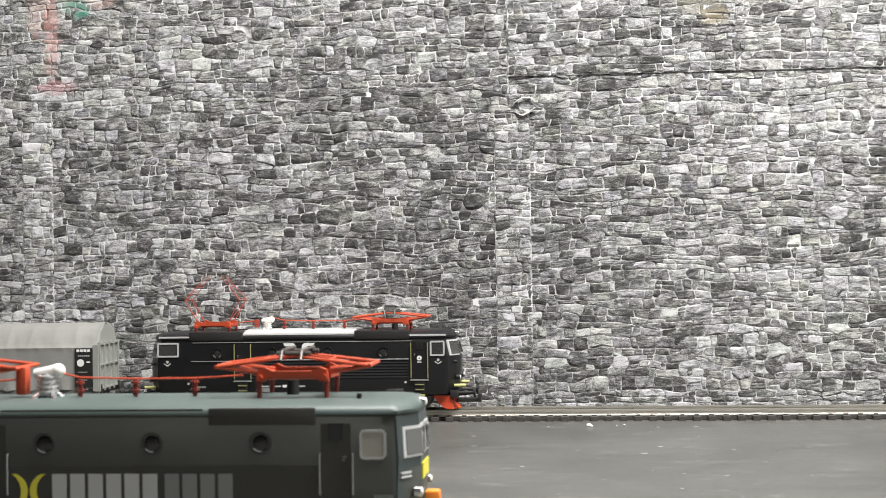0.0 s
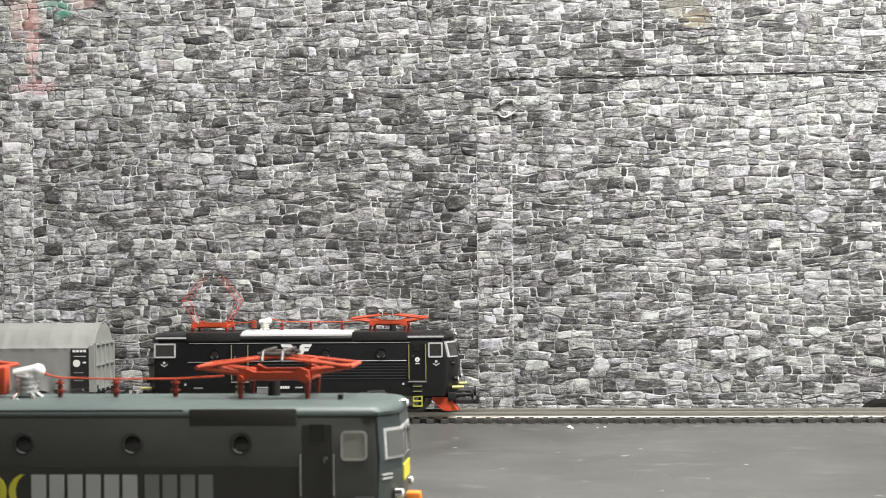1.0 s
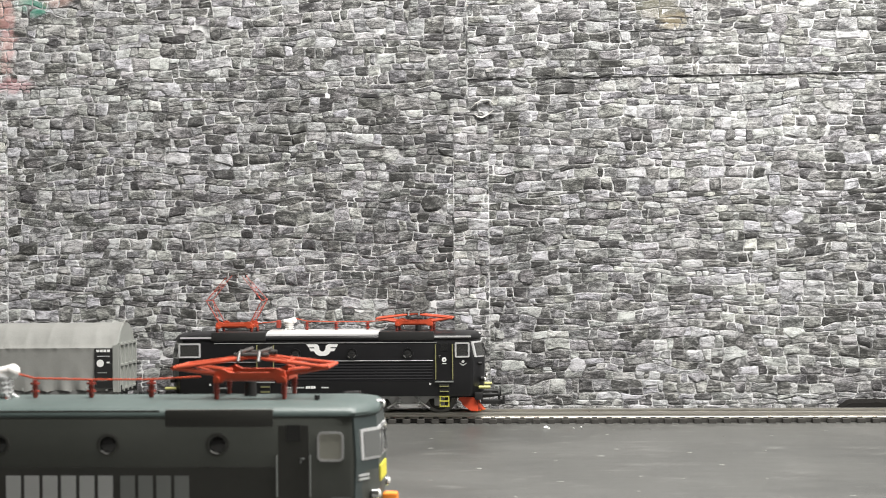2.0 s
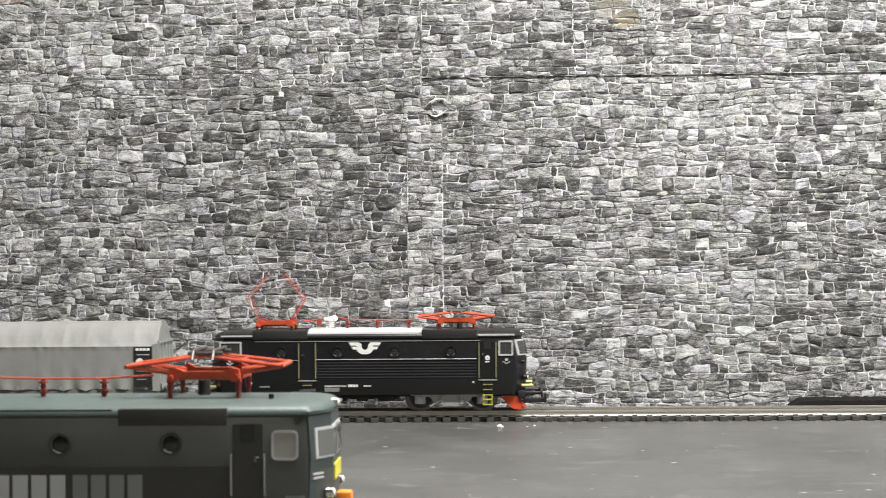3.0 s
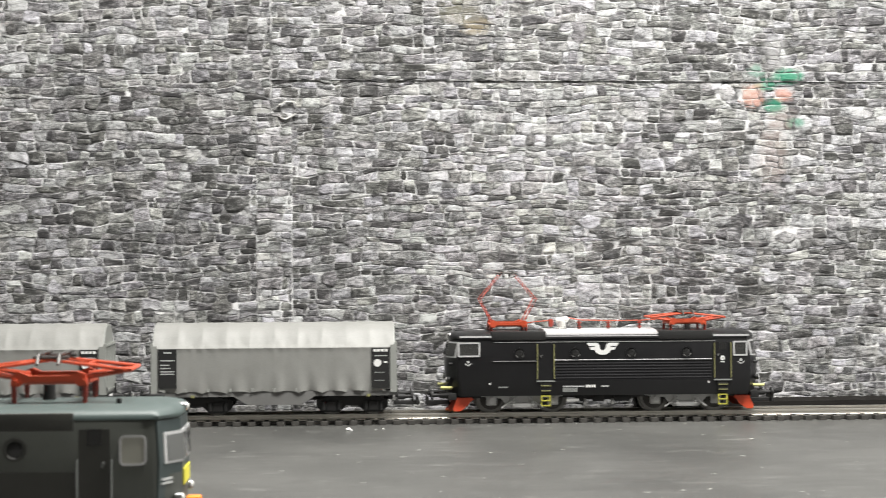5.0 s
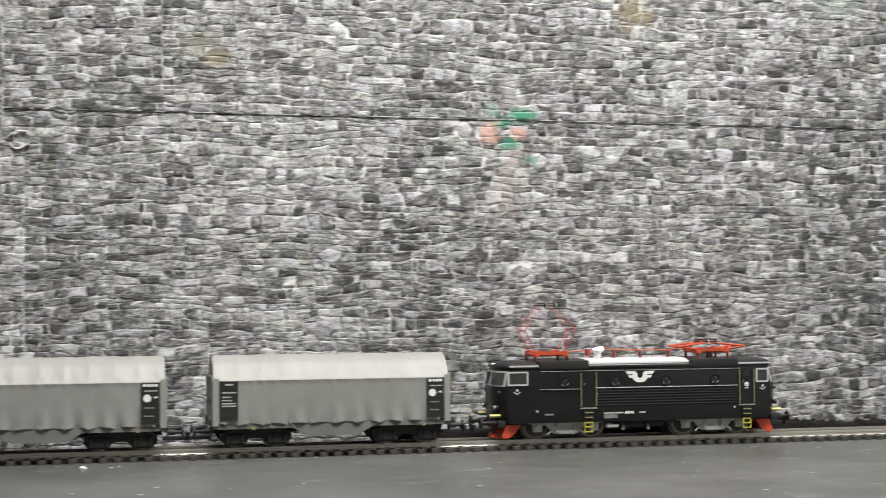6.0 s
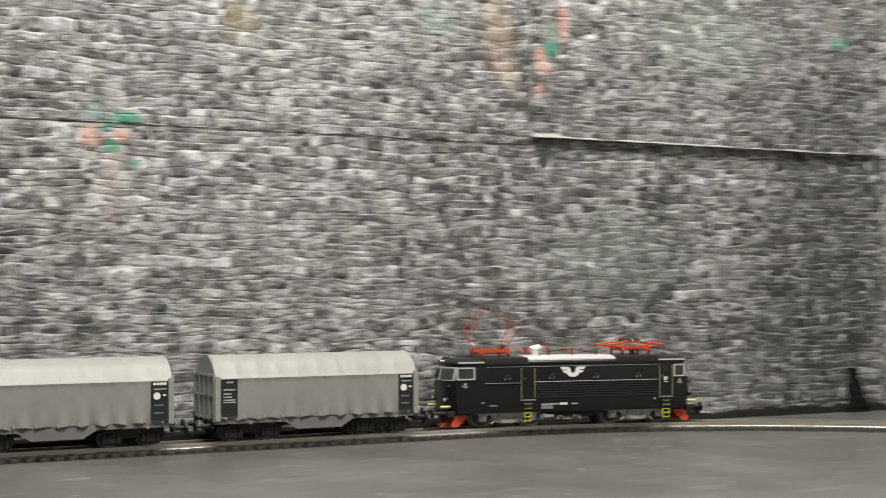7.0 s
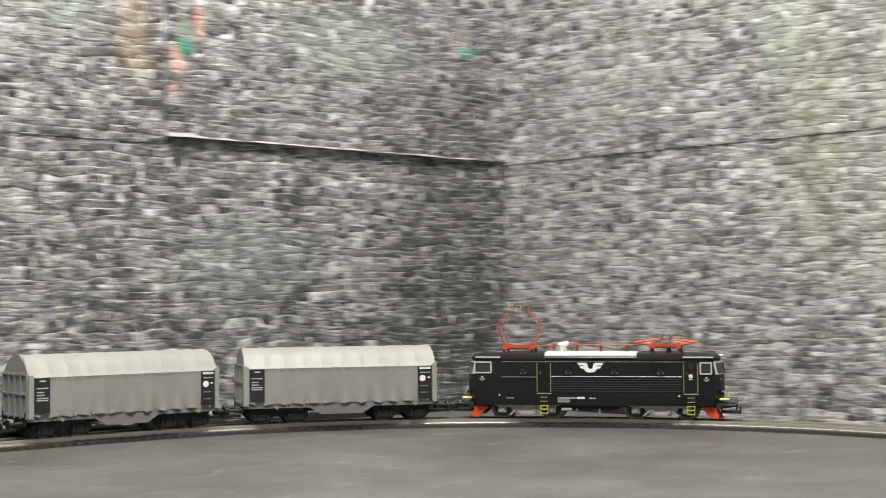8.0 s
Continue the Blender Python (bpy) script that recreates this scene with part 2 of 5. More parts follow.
def tarp_material():
    m, n, l, b = nodes_of("tarpaulin_cloth")
    wide = noise_node(n, l, 40, 5)
    weave = noise_node(n, l, 1500, 2)
    col = ramp_node(n, l, math_node(n, l, "ADD", math_node(n, l, "MULTIPLY", wide, 0.7), math_node(n, l, "MULTIPLY", weave, 0.3)),
                    [(0.3, (0.222, 0.223, 0.209)), (0.7, (0.297, 0.298, 0.282))])
    l.new(col, b.inputs["Base Color"])
    b.inputs["Roughness"].default_value = 0.48
    b.inputs["Specular IOR Level"].default_value = 0.40
    bp = n.new("ShaderNodeBump")
    bp.inputs["Strength"].default_value, bp.inputs["Distance"].default_value = 0.35, 0.0006
    l.new(wide, bp.inputs["Height"]), l.new(bp.outputs["Normal"], b.inputs["Normal"])
    return m


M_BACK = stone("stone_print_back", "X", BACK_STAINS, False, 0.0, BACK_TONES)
M_BACK_ONE = stone("stone_print_back_single", "X", BACK_STAINS, True, 0.0, BACK_TONES)
M_STRIP = stone("stone_print_strip", "X", [], False, 0.02)
M_EDGE = stone("stone_print_edge", "X", [], False, 0.13)
M_SIDE = stone("stone_print_side", "Y", SIDE_STAINS, False)
M_MORTAR = mortar_material()
M_SHEET_EDGE = paint("paper_edge", (0.44, 0.435, 0.41), 0.7, 0, 0.1, 400)
M_BOARD = board_material()
M_ROOM = paint("room_plaster", (0.42, 0.41, 0.39), 0.8, 0, 0.06, 6, 0.05)
M_CEIL = paint("ceiling_plaster", (0.45, 0.445, 0.43), 0.8, 0, 0.05, 6, 0.05)
M_FOAM = paint("dark_underlay", (0.012, 0.011, 0.010), 0.9, 0, 0.5, 300, 0.6, 0.0)
M_FOAM.node_tree.nodes["Principled BSDF"].inputs["Specular IOR Level"].default_value = 0.1
M_BLACK = paint("black_lacquer", (0.0068, 0.0068, 0.0078), 0.33, 0, 0.25, 120, 0.0, 0.008)
M_BLACK.node_tree.nodes["Principled BSDF"].inputs["Specular IOR Level"].default_value = 0.5
M_BLACK_MATT = paint("matt_black", (0.007, 0.007, 0.007), 0.6, 0, 0.3, 200, 0.1, 0.02)
M_GREEN_GREY = paint("dark_slate_lacquer", (0.069, 0.074, 0.065), 0.34, 0, 0.15, 120, 0.0, 0.03)
M_NOSE_GREEN = paint("slate_green_lacquer", (0.046, 0.062, 0.062), 0.34, 0, 0.15, 120, 0.0, 0.03)
M_ROOF_GREEN = paint("grey_green_roof", (0.066, 0.092, 0.087), 0.46, 0, 0.15, 120, 0.05, 0.05)
M_BAND = paint("charcoal_band", (0.046, 0.046, 0.041), 0.38, 0, 0.2, 120, 0.0, 0.03)
M_SILVER = paint("silver_roof_paint", (0.70, 0.70, 0.70), 0.34, 0.35, 0.1, 160, 0.05)
M_CHROME = paint("bright_metal", (0.82, 0.82, 0.82), 0.2, 1.0, 0.05, 200)
M_TRIM = paint("silver_window_trim", (0.62, 0.62, 0.62), 0.35, 0.3, 0.08, 200)
M_RAIL = paint("nickel_rail", (0.66, 0.63, 0.57), 0.30, 0.72, 0.12, 250)
M_SLEEPER = paint("brown_black_sleeper", (0.028, 0.026, 0.022), 0.65, 0, 0.4, 300, 0.4, 0.12)
M_ORANGE = paint("orange_red_plastic", (0.50, 0.068, 0.024), 0.42, 0, 0.15, 300, 0.0, 0.03)
M_ARM_RED = paint("dull_red_arm", (0.42, 0.055, 0.030), 0.45, 0, 0.2, 300, 0.0, 0.03)
M_PLOUGH = paint("orange_plough_paint", (0.66, 0.075, 0.026), 0.4, 0, 0.15, 300, 0.0, 0.03)
M_AMBER = paint("amber_plough_paint", (0.85, 0.25, 0.03), 0.4, 0, 0.15, 300, 0.0, 0.03)
M_YELLOW = paint("yellow_paint", (0.78, 0.72, 0.06), 0.45, 0, 0.15, 300)
M_RAILING = paint("dull_yellow_wire", (0.25, 0.245, 0.10), 0.45, 0, 0.15, 300)
M_GRIP = paint("pale_yellow_grip", (0.62, 0.60, 0.22), 0.45, 0, 0.15, 300)
M_STEP = paint("worn_yellow_step", (0.44, 0.42, 0.055), 0.45, 0, 0.25, 300)
M_RIB = paint("dark_metal_rib", (0.012, 0.012, 0.0135), 0.52, 0.0, 0.2, 200, 0.0, 0.02)
M_RIB.node_tree.nodes["Principled BSDF"].inputs["Specular IOR Level"].default_value = 0.10
M_STRIP_METAL = paint("dulled_strip", (0.34, 0.34, 0.34), 0.34, 0.5, 0.08, 200, 0.0, 0.02)
M_WHITE = paint("white_print", (0.80, 0.80, 0.78), 0.5, 0, 0.08, 300, 0, 0)
M_GREYPRINT = paint("light_grey_print", (0.52, 0.53, 0.52), 0.5, 0, 0.08, 300, 0, 0)
M_FLECK = paint("dusty_paint_fleck", (0.36, 0.36, 0.34), 0.6, 0, 0.4, 300, 0, 0)
M_DIMPRINT = paint("mid_grey_print", (0.24, 0.25, 0.24), 0.5, 0, 0.08, 300, 0, 0)
M_BOGIE_GREY = paint("weathered_grey_bogie", (0.47, 0.47, 0.46), 0.5, 0.1, 0.3, 300, 0.2)
M_WHEEL = paint("dark_wheel_steel", (0.035, 0.033, 0.03), 0.35, 0.7, 0.2, 300)
M_TYRE = paint("worn_wheel_rim", (0.18, 0.175, 0.165), 0.35, 0.8, 0.15, 300)
M_INSUL = paint("brown_red_insulator", (0.28, 0.035, 0.02), 0.3, 0, 0.15, 300)
M_PORCELAIN = paint("white_porcelain", (0.82, 0.80, 0.77), 0.25, 0, 0.05, 300)
M_CARBON = paint("collector_grey", (0.10, 0.095, 0.09), 0.4, 0.5, 0.2, 300)
M_FRAMEGREY = paint("wagon_frame_grey", (0.15, 0.15, 0.145), 0.5, 0, 0.2, 200, 0.1)
M_ENDWALL = paint("wagon_end_grey", (0.28, 0.29, 0.27), 0.5, 0, 0.15, 200, 0.1)
M_TARP = tarp_material()
M_PANE = glass_material("window_glass", (0.05, 0.05, 0.048), 0.85)
# brightness seen through the clear cab window is put into this pane's colour
M_PALEPANE = glass_material("bright_view_window_glass", (0.47, 0.465, 0.40), 0.95)
M_SCREEN = glass_material("windscreen_glass", (0.15, 0.155, 0.15), 0.9)
M_DARKPANE = glass_material("dark_glass", (0.02, 0.02, 0.02), 1.0)
M_LENS = glass_material("lamp_lens", (0.75, 0.74, 0.70), 1.0)

# ---- mesh helpers ----


def part(name, bm, material, parent=None, label="", smooth=False):
    me = bpy.data.meshes.new(name)
    bmesh.ops.recalc_face_normals(bm, faces=bm.faces)
    bm.to_mesh(me)
    bm.free()
    me.materials.append(material)
    if smooth:
        me.polygons.foreach_set("use_smooth", [True] * len(me.polygons))
        me.set_sharp_from_angle(angle=radians(38))
    ob = new(name, me)
    ob.parent = parent
    return tagged(ob, label)


def thing(name, label, category, group="", kind=""):
    return tagged(new(name), label, category, group, kind)


def add_box(bm, cx, cy, cz, sx, sy, sz, rot=None, bevel=0.0):
    m = Matrix.Translation((cx, cy, cz))
    if rot is not None:
        m = m @ rot
    g = bmesh.ops.create_cube(bm, size=1.0, matrix=m @ Matrix.Diagonal((sx, sy, sz, 1)))
    if bevel:
        es = {e for v in g["verts"] for e in v.link_edges}
        bmesh.ops.bevel(bm, geom=list(es), offset=bevel, segments=2, affect="EDGES", profile=0.6)
    return bm


def add_tube(bm, p, q, r, r2=None, n=8):
    p, q = Vector(p), Vector(q)
    d = q - p
    m = Matrix.Translation((p + q) / 2) @ d.to_track_quat("Z", "Y").to_matrix().to_4x4()
    bmesh.ops.create_cone(bm, cap_ends=True, segments=n, radius1=r, radius2=r if r2 is None else r2, depth=d.length, matrix=m)
    return bm


def add_ball(bm, p, r, sx=1.0, sy=1.0, sz=1.0):
    bmesh.ops.create_uvsphere(bm, u_segments=12, v_segments=8, radius=r, matrix=Matrix.Translation(p) @ Matrix.Diagonal((sx, sy, sz, 1)))
    return bm


def add_loft(bm, rings, cap=True):
    rows = [[bm.verts.new(p) for p in ring] for ring in rings]
    for a, b in zip(rows, rows[1:]):
        for i in range(len(a)):
            j = (i + 1) % len(a)
            bm.faces.new((a[i], a[j], b[j], b[i]))
    if cap:
        bm.faces.new(rows[0][::-1])
        bm.faces.new(rows[-1])
    return bm


def add_prism(bm, outline, y0, y1):
    """Outline in (x, z), from y0 to y1."""
    return add_loft(bm, [[(x, y0, z) for x, z in outline], [(x, y1, z) for x, z in outline]])


def add_ring(bm, x0, x1, z0, z1, y0, y1, w):
    """Rectangular band of width w in the x-z plane, between y0 and y1."""
    add_box(bm, (x0 + x1) / 2, (y0 + y1) / 2, z0 + w / 2, x1 - x0, y1 - y0, w)
    add_box(bm, (x0 + x1) / 2, (y0 + y1) / 2, z1 - w / 2, x1 - x0, y1 - y0, w)
    add_box(bm, x0 + w / 2, (y0 + y1) / 2, (z0 + z1) / 2, w, y1 - y0, z1 - z0 - 2 * w)
    add_box(bm, x1 - w / 2, (y0 + y1) / 2, (z0 + z1) / 2, w, y1 - y0, z1 - z0 - 2 * w)
    return bm


def add_round_ring(bm, x0, x1, z0, z1, y0, y1, w, r):
    """Band of width w with round corners in the x-z plane, between y0 and y1."""
    rows = []
    for cx, cz, a0 in ((x1 - r, z1 - r, 0), (x0 + r, z1 - r, 1), (x0 + r, z0 + r, 2), (x1 - r, z0 + r, 3)):
        for k in range(4):
            a = (a0 + k / 3) * math.pi / 2
            c, d = math.cos(a), math.sin(a)
            q = max(r - w, 0.0001)
            ox, oz = cx + r * c, cz + r * d
            ix = min(max(cx + q * c, x0 + w), x1 - w)
            iz = min(max(cz + q * d, z0 + w), z1 - w)
            rows.append([bm.verts.new(p) for p in ((ox, y0, oz), (ox, y1, oz), (ix, y1, iz), (ix, y0, iz))])
    for a, b in zip(rows, rows[1:] + rows[:1]):
        for k in range(4):
            bm.faces.new((a[k], b[k], b[(k + 1) % 4], a[(k + 1) % 4]))
    bmesh.ops.recalc_face_normals(bm, faces=bm.faces)
    return bm


def rounded_plan(half_l, half_w, cut, z, corner=0.0016):
    """Body outline seen from above: blunt three-faced ends with rounded corners."""
    pts = []
    base = [(half_l, half_w * 0.52), (half_l - cut, half_w - 0.0002)]
    q = []
    (ax, ay), (bx, by) = base
    q.append((ax, ay))
    q.append((ax + (bx - ax) * 0.55, ay + (by - ay) * 0.55))
    q.append((bx + corner * 0.35, by - corner * 0.9))
    q.append((bx + corner * 0.05, by - corner * 0.3))
    q.append((bx - corner, half_w))
    for sx, sy, rev in ((1, 1, False), (-1, 1, True), (-1, -1, False), (1, -1, True)):
        pts += [(sx * x, sy * y, z) for x, y in (q[::-1] if rev else q)]
    return pts


BM = bmesh.new
NOSE_Z = ((0.0155, 0.0782), (0.0240, 0.0790), (0.0315, 0.0790), (0.0418, 0.0768), (0.0424, 0.0764))
NOSE_CUT = 0.0050


def nose_x(y, z):
    """How far the body's end stands out at a height z, y off its middle."""
    half = NOSE_Z[-1][1]
    for (za, xa), (zb, xb) in zip(NOSE_Z, NOSE_Z[1:]):
        if za <= z <= zb:
            half = xa + (xb - xa) * (z - za) / (zb - za)
    k = max(0.0, (abs(y) - 0.0168 * 0.52) / (0.0166 - 0.0168 * 0.52))
    return half - NOSE_CUT * k


def add_nose_plate(bm, sx, y0, y1, z0, z1, out, thick, lean=0.0):
    """A thin plate that follows the faceted end of the body."""
    ys = sorted({y0, y1, *[s * 0.0168 * 0.52 for s in (-1, 1) if y0 < s * 0.0168 * 0.52 < y1]})
    rings = []
    lift = lambda z: lean * min(1.0, max(0.0, (z - 0.0315) / 0.0103))
    cuts = sorted({z0, z1} | ({0.0315} if lean and z0 < 0.0315 < z1 else set()))
    for y in ys:
        face = [(nose_x(y, z) + out + lift(z), z) for z in cuts]
        rings.append([(sx * x, y, z) for x, z in face] + [(sx * (x - thick), y, z) for x, z in face[::-1]])
    return add_loft(bm, rings)



# ---- locomotive ----


def pantograph(parent, x, raised, reach=1.0, lift=0.0):
    """Diamond pantograph on four insulators, folded flat or partly raised."""
    p = new("pantograph")
    p.parent = parent
    tagged(p, "raised orange-red diamond pantograph" if raised else "folded orange-red diamond pantograph")
    zr = 0.0478
    z0 = zr if raised else zr + 0.0008 + lift
    bm = BM()
    for sx in (-1, 1):
        add_tube(bm, (x + sx * 0.0085, -0.0095, z0 + 0.001), (x + sx * 0.0085, 0.0095, z0 + 0.001), 0.0008)
        add_box(bm, x + sx * 0.0085, 0, z0 + 0.0012, 0.0026, 0.013, 0.0016, bevel=0.0004)
    for sy in (-1, 1):
        add_tube(bm, (x - 0.0094, sy * 0.0078, z0 + 0.0012), (x + 0.0094, sy * 0.0078, z0 + 0.0012), 0.0008)
        out = [(x - 0.0096, z0), (x - 0.0072, z0), (x - 0.006, z0 + 0.0012), (x + 0.006, z0 + 0.0012), (x + 0.0072, z0), (x + 0.0096, z0), (x + 0.0090, z0 + 0.0030), (x + 0.0072, z0 + 0.0036), (x + 0.0050, z0 + 0.0026), (x - 0.0050, z0 + 0.0026), (x - 0.0072, z0 + 0.0036), (x - 0.0090, z0 + 0.0030)]
        add_prism(bm, out, sy * 0.0078 - 0.0008, sy * 0.0078 + 0.0008)
    part("base_frame", bm, M_ORANGE, p, smooth=True)
    for sx in (-1, 1):
        for sy in (-1, 1):
            bm = BM()
            xx, yy = x + sx * 0.0088, sy * 0.0078
            for k in range(4):
                add_tube(bm, (xx, yy, z0 - 0.0026 + k * 0.0007), (xx, yy, z0 - 0.0023 + k * 0.0007), 0.0009)
            add_tube(bm, (xx, yy, zr - 0.0042), (xx, yy, z0 + 0.0004), 0.0006)
            part("insulator", bm, M_INSUL, p, "brown-red ribbed insulator", True)
    knee = 0.0142 if raised else 0.0205 * reach
    zk = z0 + 0.0142 if raised else z0 + 0.0038
    thin = 0.34 if raised else 0.9
    arm_m = M_ARM_RED if raised else M_ORANGE
    zt = z0 + 0.0270 if raised else z0 + 0.0062 + 0.3 * lift
    hub = 0.0075
    for sx in (-1, 1):
        bm = BM()
        for sy in (-1, 1):
            add_tube(bm, (x + sx * hub, sy * 0.0062, z0 + 0.002), (x + sx * knee, sy * 0.0078, zk), 0.00085 * thin, 0.00055 * thin)
        add_tube(bm, (x + sx * knee, -0.0086, zk), (x + sx * knee, 0.0086, zk), 0.0006 * thin)
        add_tube(bm, (x + sx * hub, -0.0066, z0 + 0.002), (x + sx * knee, 0.0074, zk), 0.0004 * thin)
        part("lower_arm", bm, arm_m, p, smooth=True)
        bm = BM()
        top = 0.0035 if raised else -0.002
        for sy in (-1, 1):
            add_tube(bm, (x + sx * knee, sy * 0.0078, zk), (x + sx * top, sy * 0.0058, zt), 0.0006 * thin, 0.0004 * thin)
        add_tube(bm, (x + sx * knee, -0.0074, zk), (x + sx * top, 0.0058, zt), 0.0003 * thin)
        add_tube(bm, (x + sx * (knee + top) / 2, -0.0066, (zk + zt) / 2), (x + sx * (knee + top) / 2, 0.0066, (zk + zt) / 2), 0.0003 * thin)
        part("upper_arm", bm, arm_m, p, smooth=True)
    bm = BM()
    for sx in (-1, 1):
        w = 0.0026
        pts = [(x + sx * w, -0.0105, zt - 0.0012), (x + sx * w, -0.0085, zt + 0.0012), (x + sx * w, 0.0085, zt + 0.0012), (x + sx * w, 0.0105, zt - 0.0012)]
        for a, b in zip(pts, pts[1:]):
            add_tube(bm, a, b, 0.00045)
    for sy in (-1, 1):
        add_tube(bm, (x - 0.0045, sy * 0.006, zt + 0.0004), (x + 0.0045, sy * 0.006, zt + 0.0004), 0.0005)
    part("collector_head", bm, M_CARBON, p, "dull metal collector head", True)


def buffer_pair(parent, x, sx, z, material=None):
    for sy in (-1, 1):
        bm = BM()
        add_tube(bm, (x, sy * 0.0100, z), (x + sx * 0.0045, sy * 0.0100, z), 0.0016, 0.0013, 10)
        add_tube(bm, (x + sx * 0.0045, sy * 0.0100, z), (x + sx * 0.0075, sy * 0.0100, z), 0.0009, None, 10)
        add_tube(bm, (x + sx * 0.0075, sy * 0.0100, z), (x + sx * 0.0085, sy * 0.0100, z), 0.0025, 0.0027, 14)
        part("buffer", bm, material or M_BLACK_MATT, parent, smooth=True)


def wheelset(parent, x, r, axle_z, tread=0.00825):
    """A wheel pair with bright rims, turning about its own axle."""
    ws = new("wheelset")
    ws.parent = parent
    ws.matrix_basis = pose(x, 0, axle_z)
    for sy in (-1, 1):
        bm = BM()
        bmesh.ops.create_cone(bm, cap_ends=True, segments=24, radius1=r, radius2=r, depth=0.0022, matrix=Matrix.Translation((0, sy * tread, 0)) @ pose(0, 0, 0, 90))
        bmesh.ops.create_cone(bm, cap_ends=True, segments=24, radius1=r + 0.0009, radius2=r + 0.0009, depth=0.0006, matrix=Matrix.Translation((0, sy * (tread - 0.0013), 0)) @ pose(0, 0, 0, 90))
        part("rim", bm, M_TYRE, ws, smooth=True)
        bm = BM()
        bmesh.ops.create_cone(bm, cap_ends=True, segments=20, radius1=r * 0.82, radius2=r * 0.70, depth=0.0006, matrix=Matrix.Translation((0, sy * (tread + 0.0013), 0)) @ pose(0, 0, 0, 90 if sy < 0 else -90))
        add_tube(bm, (0, sy * (tread + 0.001), 0), (0, sy * (tread + 0.0022), 0), 0.0012)
        part("disc", bm, M_WHEEL, ws, smooth=True)
    bm = BM()
    add_tube(bm, (0, -tread, 0), (0, tread, 0), 0.0011)
    part("axle", bm, M_WHEEL, ws, smooth=True)
    return ws


def loco_bogie(parent, x, sets):
    bg = new("bogie")
    bg.parent = parent
    tagged(bg, "weathered grey bogie side with springs")
    for sy in (-1, 1):
        bm = BM()
        y = sy * 0.0128
        out = [(x - 0.0205, 0.0135), (x - 0.0195, 0.0150), (x + 0.0195, 0.0150), (x + 0.0205, 0.0135), (x + 0.0105, 0.0125), (x + 0.0085, 0.0098), (x + 0.0065, 0.0080), (x - 0.0065, 0.0080), (x - 0.0085, 0.0098), (x - 0.0105, 0.0125)]
        add_prism(bm, out, y - 0.0007, y + 0.0007)
        part("side_frame", bm, M_BOGIE_GREY, bg)
        for k in (-1, 1):
            bm = add_box(BM(), x + k * 0.0155, y, 0.0115, 0.0052, 0.0022, 0.0048, bevel=0.0006)
            add_tube(bm, (x + k * 0.0155, y + sy * 0.0008, 0.0115), (x + k * 0.0155, y + sy * 0.0018, 0.0115), 0.0015)
            part("axle_box", bm, M_BOGIE_GREY, bg, smooth=True)
            bm = BM()
            for j in range(4):
                add_tube(bm, (x + k * 0.0048, y + sy * 0.0004, 0.0092 + j * 0.0013), (x + k * 0.0048, y + sy * 0.0004, 0.0099 + j * 0.0013), 0.0016)
            add_tube(bm, (x + k * 0.0048, y + sy * 0.0004, 0.0090), (x + k * 0.0048, y + sy * 0.0004, 0.0145), 0.0008)
            part("spring", bm, M_BOGIE_GREY, bg, smooth=True)
            part("brake_rod", add_tube(BM(), (x + k * 0.0105, y + sy * 0.001, 0.0078), (x + k * 0.002, y + sy * 0.001, 0.0142), 0.0005), M_BOGIE_GREY, bg)
        part("spring_plank", add_box(BM(), x, y + sy * 0.0006, 0.0092, 0.0105, 0.0018, 0.0026, bevel=0.0005), M_BOGIE_GREY, bg, smooth=True)
    for k in (-1, 1):
        sets.append((wheelset(parent, x + k * 0.01545, 0.0071, RAIL_TOP + 0.0071), 0.0071))


def plough(parent, sx, material):
    bm = BM()
    rows = []
    for y in (-0.0135, -0.0100, -0.0050, 0.0, 0.0050, 0.0100, 0.0135):
        k = abs(y) / 0.0135
        x = 0.0768 - 0.0055 * k * k
        rows.append([(sx * (x - 0.0045), y, 0.0128), (sx * (x - 0.0010), y, 0.0108), (sx * (x + 0.0012), y, 0.0078), (sx * (x + 0.0024), y, 0.0062), (sx * (x + 0.0016), y, 0.0062), (sx * (x - 0.0006), y, 0.0080), (sx * (x - 0.0026), y, 0.0104), (sx * (x - 0.0055), y, 0.0122)])
    add_loft(bm, rows)
    for sy in (-1, 1):
        add_prism(bm, [(sx * 0.0665, 0.0132), (sx * 0.0740, 0.0132), (sx * 0.0762, 0.0080), (sx * 0.0755, 0.0064), (sx * 0.0722, 0.0066), (sx * 0.0685, 0.0094)], sy * 0.0128, sy * 0.0138)
    part("plough", bm, material, parent, "orange snow plough under the cab end")
    bm = BM()
    for y in (-0.011, -0.008, -0.005, -0.002, 0.001, 0.004, 0.007, 0.010):
        k = abs(y) / 0.0135
        add_box(bm, sx * (0.0790 - 0.0055 * k * k), y, 0.0062, 0.0005, 0.0010, 0.0008)
    part("plough_edge", bm, M_AMBER, parent, "amber lower edge of the plough")


def emblem_wings(parent, x, z, y, sy):
    """A pair of white swept wings, in two feathers each, joined by a cup."""
    bm = BM()
    half = [(8.0, 3.0), (2.9, 3.0), (1.7, 2.0), (1.5, 0.3), (0.8, -0.5), (0.0, -0.75), (0.0, -2.9), (1.8, -2.8), (3.4, -1.8), (4.2, -0.5), (5.9, -0.5), (6.7, 0.9), (4.0, 0.9), (4.2, 1.45), (7.1, 1.45)]
    for s in (-1, 1):
        add_prism(bm, [(x + s * u * 0.001, z + v * 0.001) for u, v in half], y - sy * 0.0002, y + sy * 0.00014)
    part("emblem", bm, M_WHITE, parent, "white winged emblem in plain shapes")


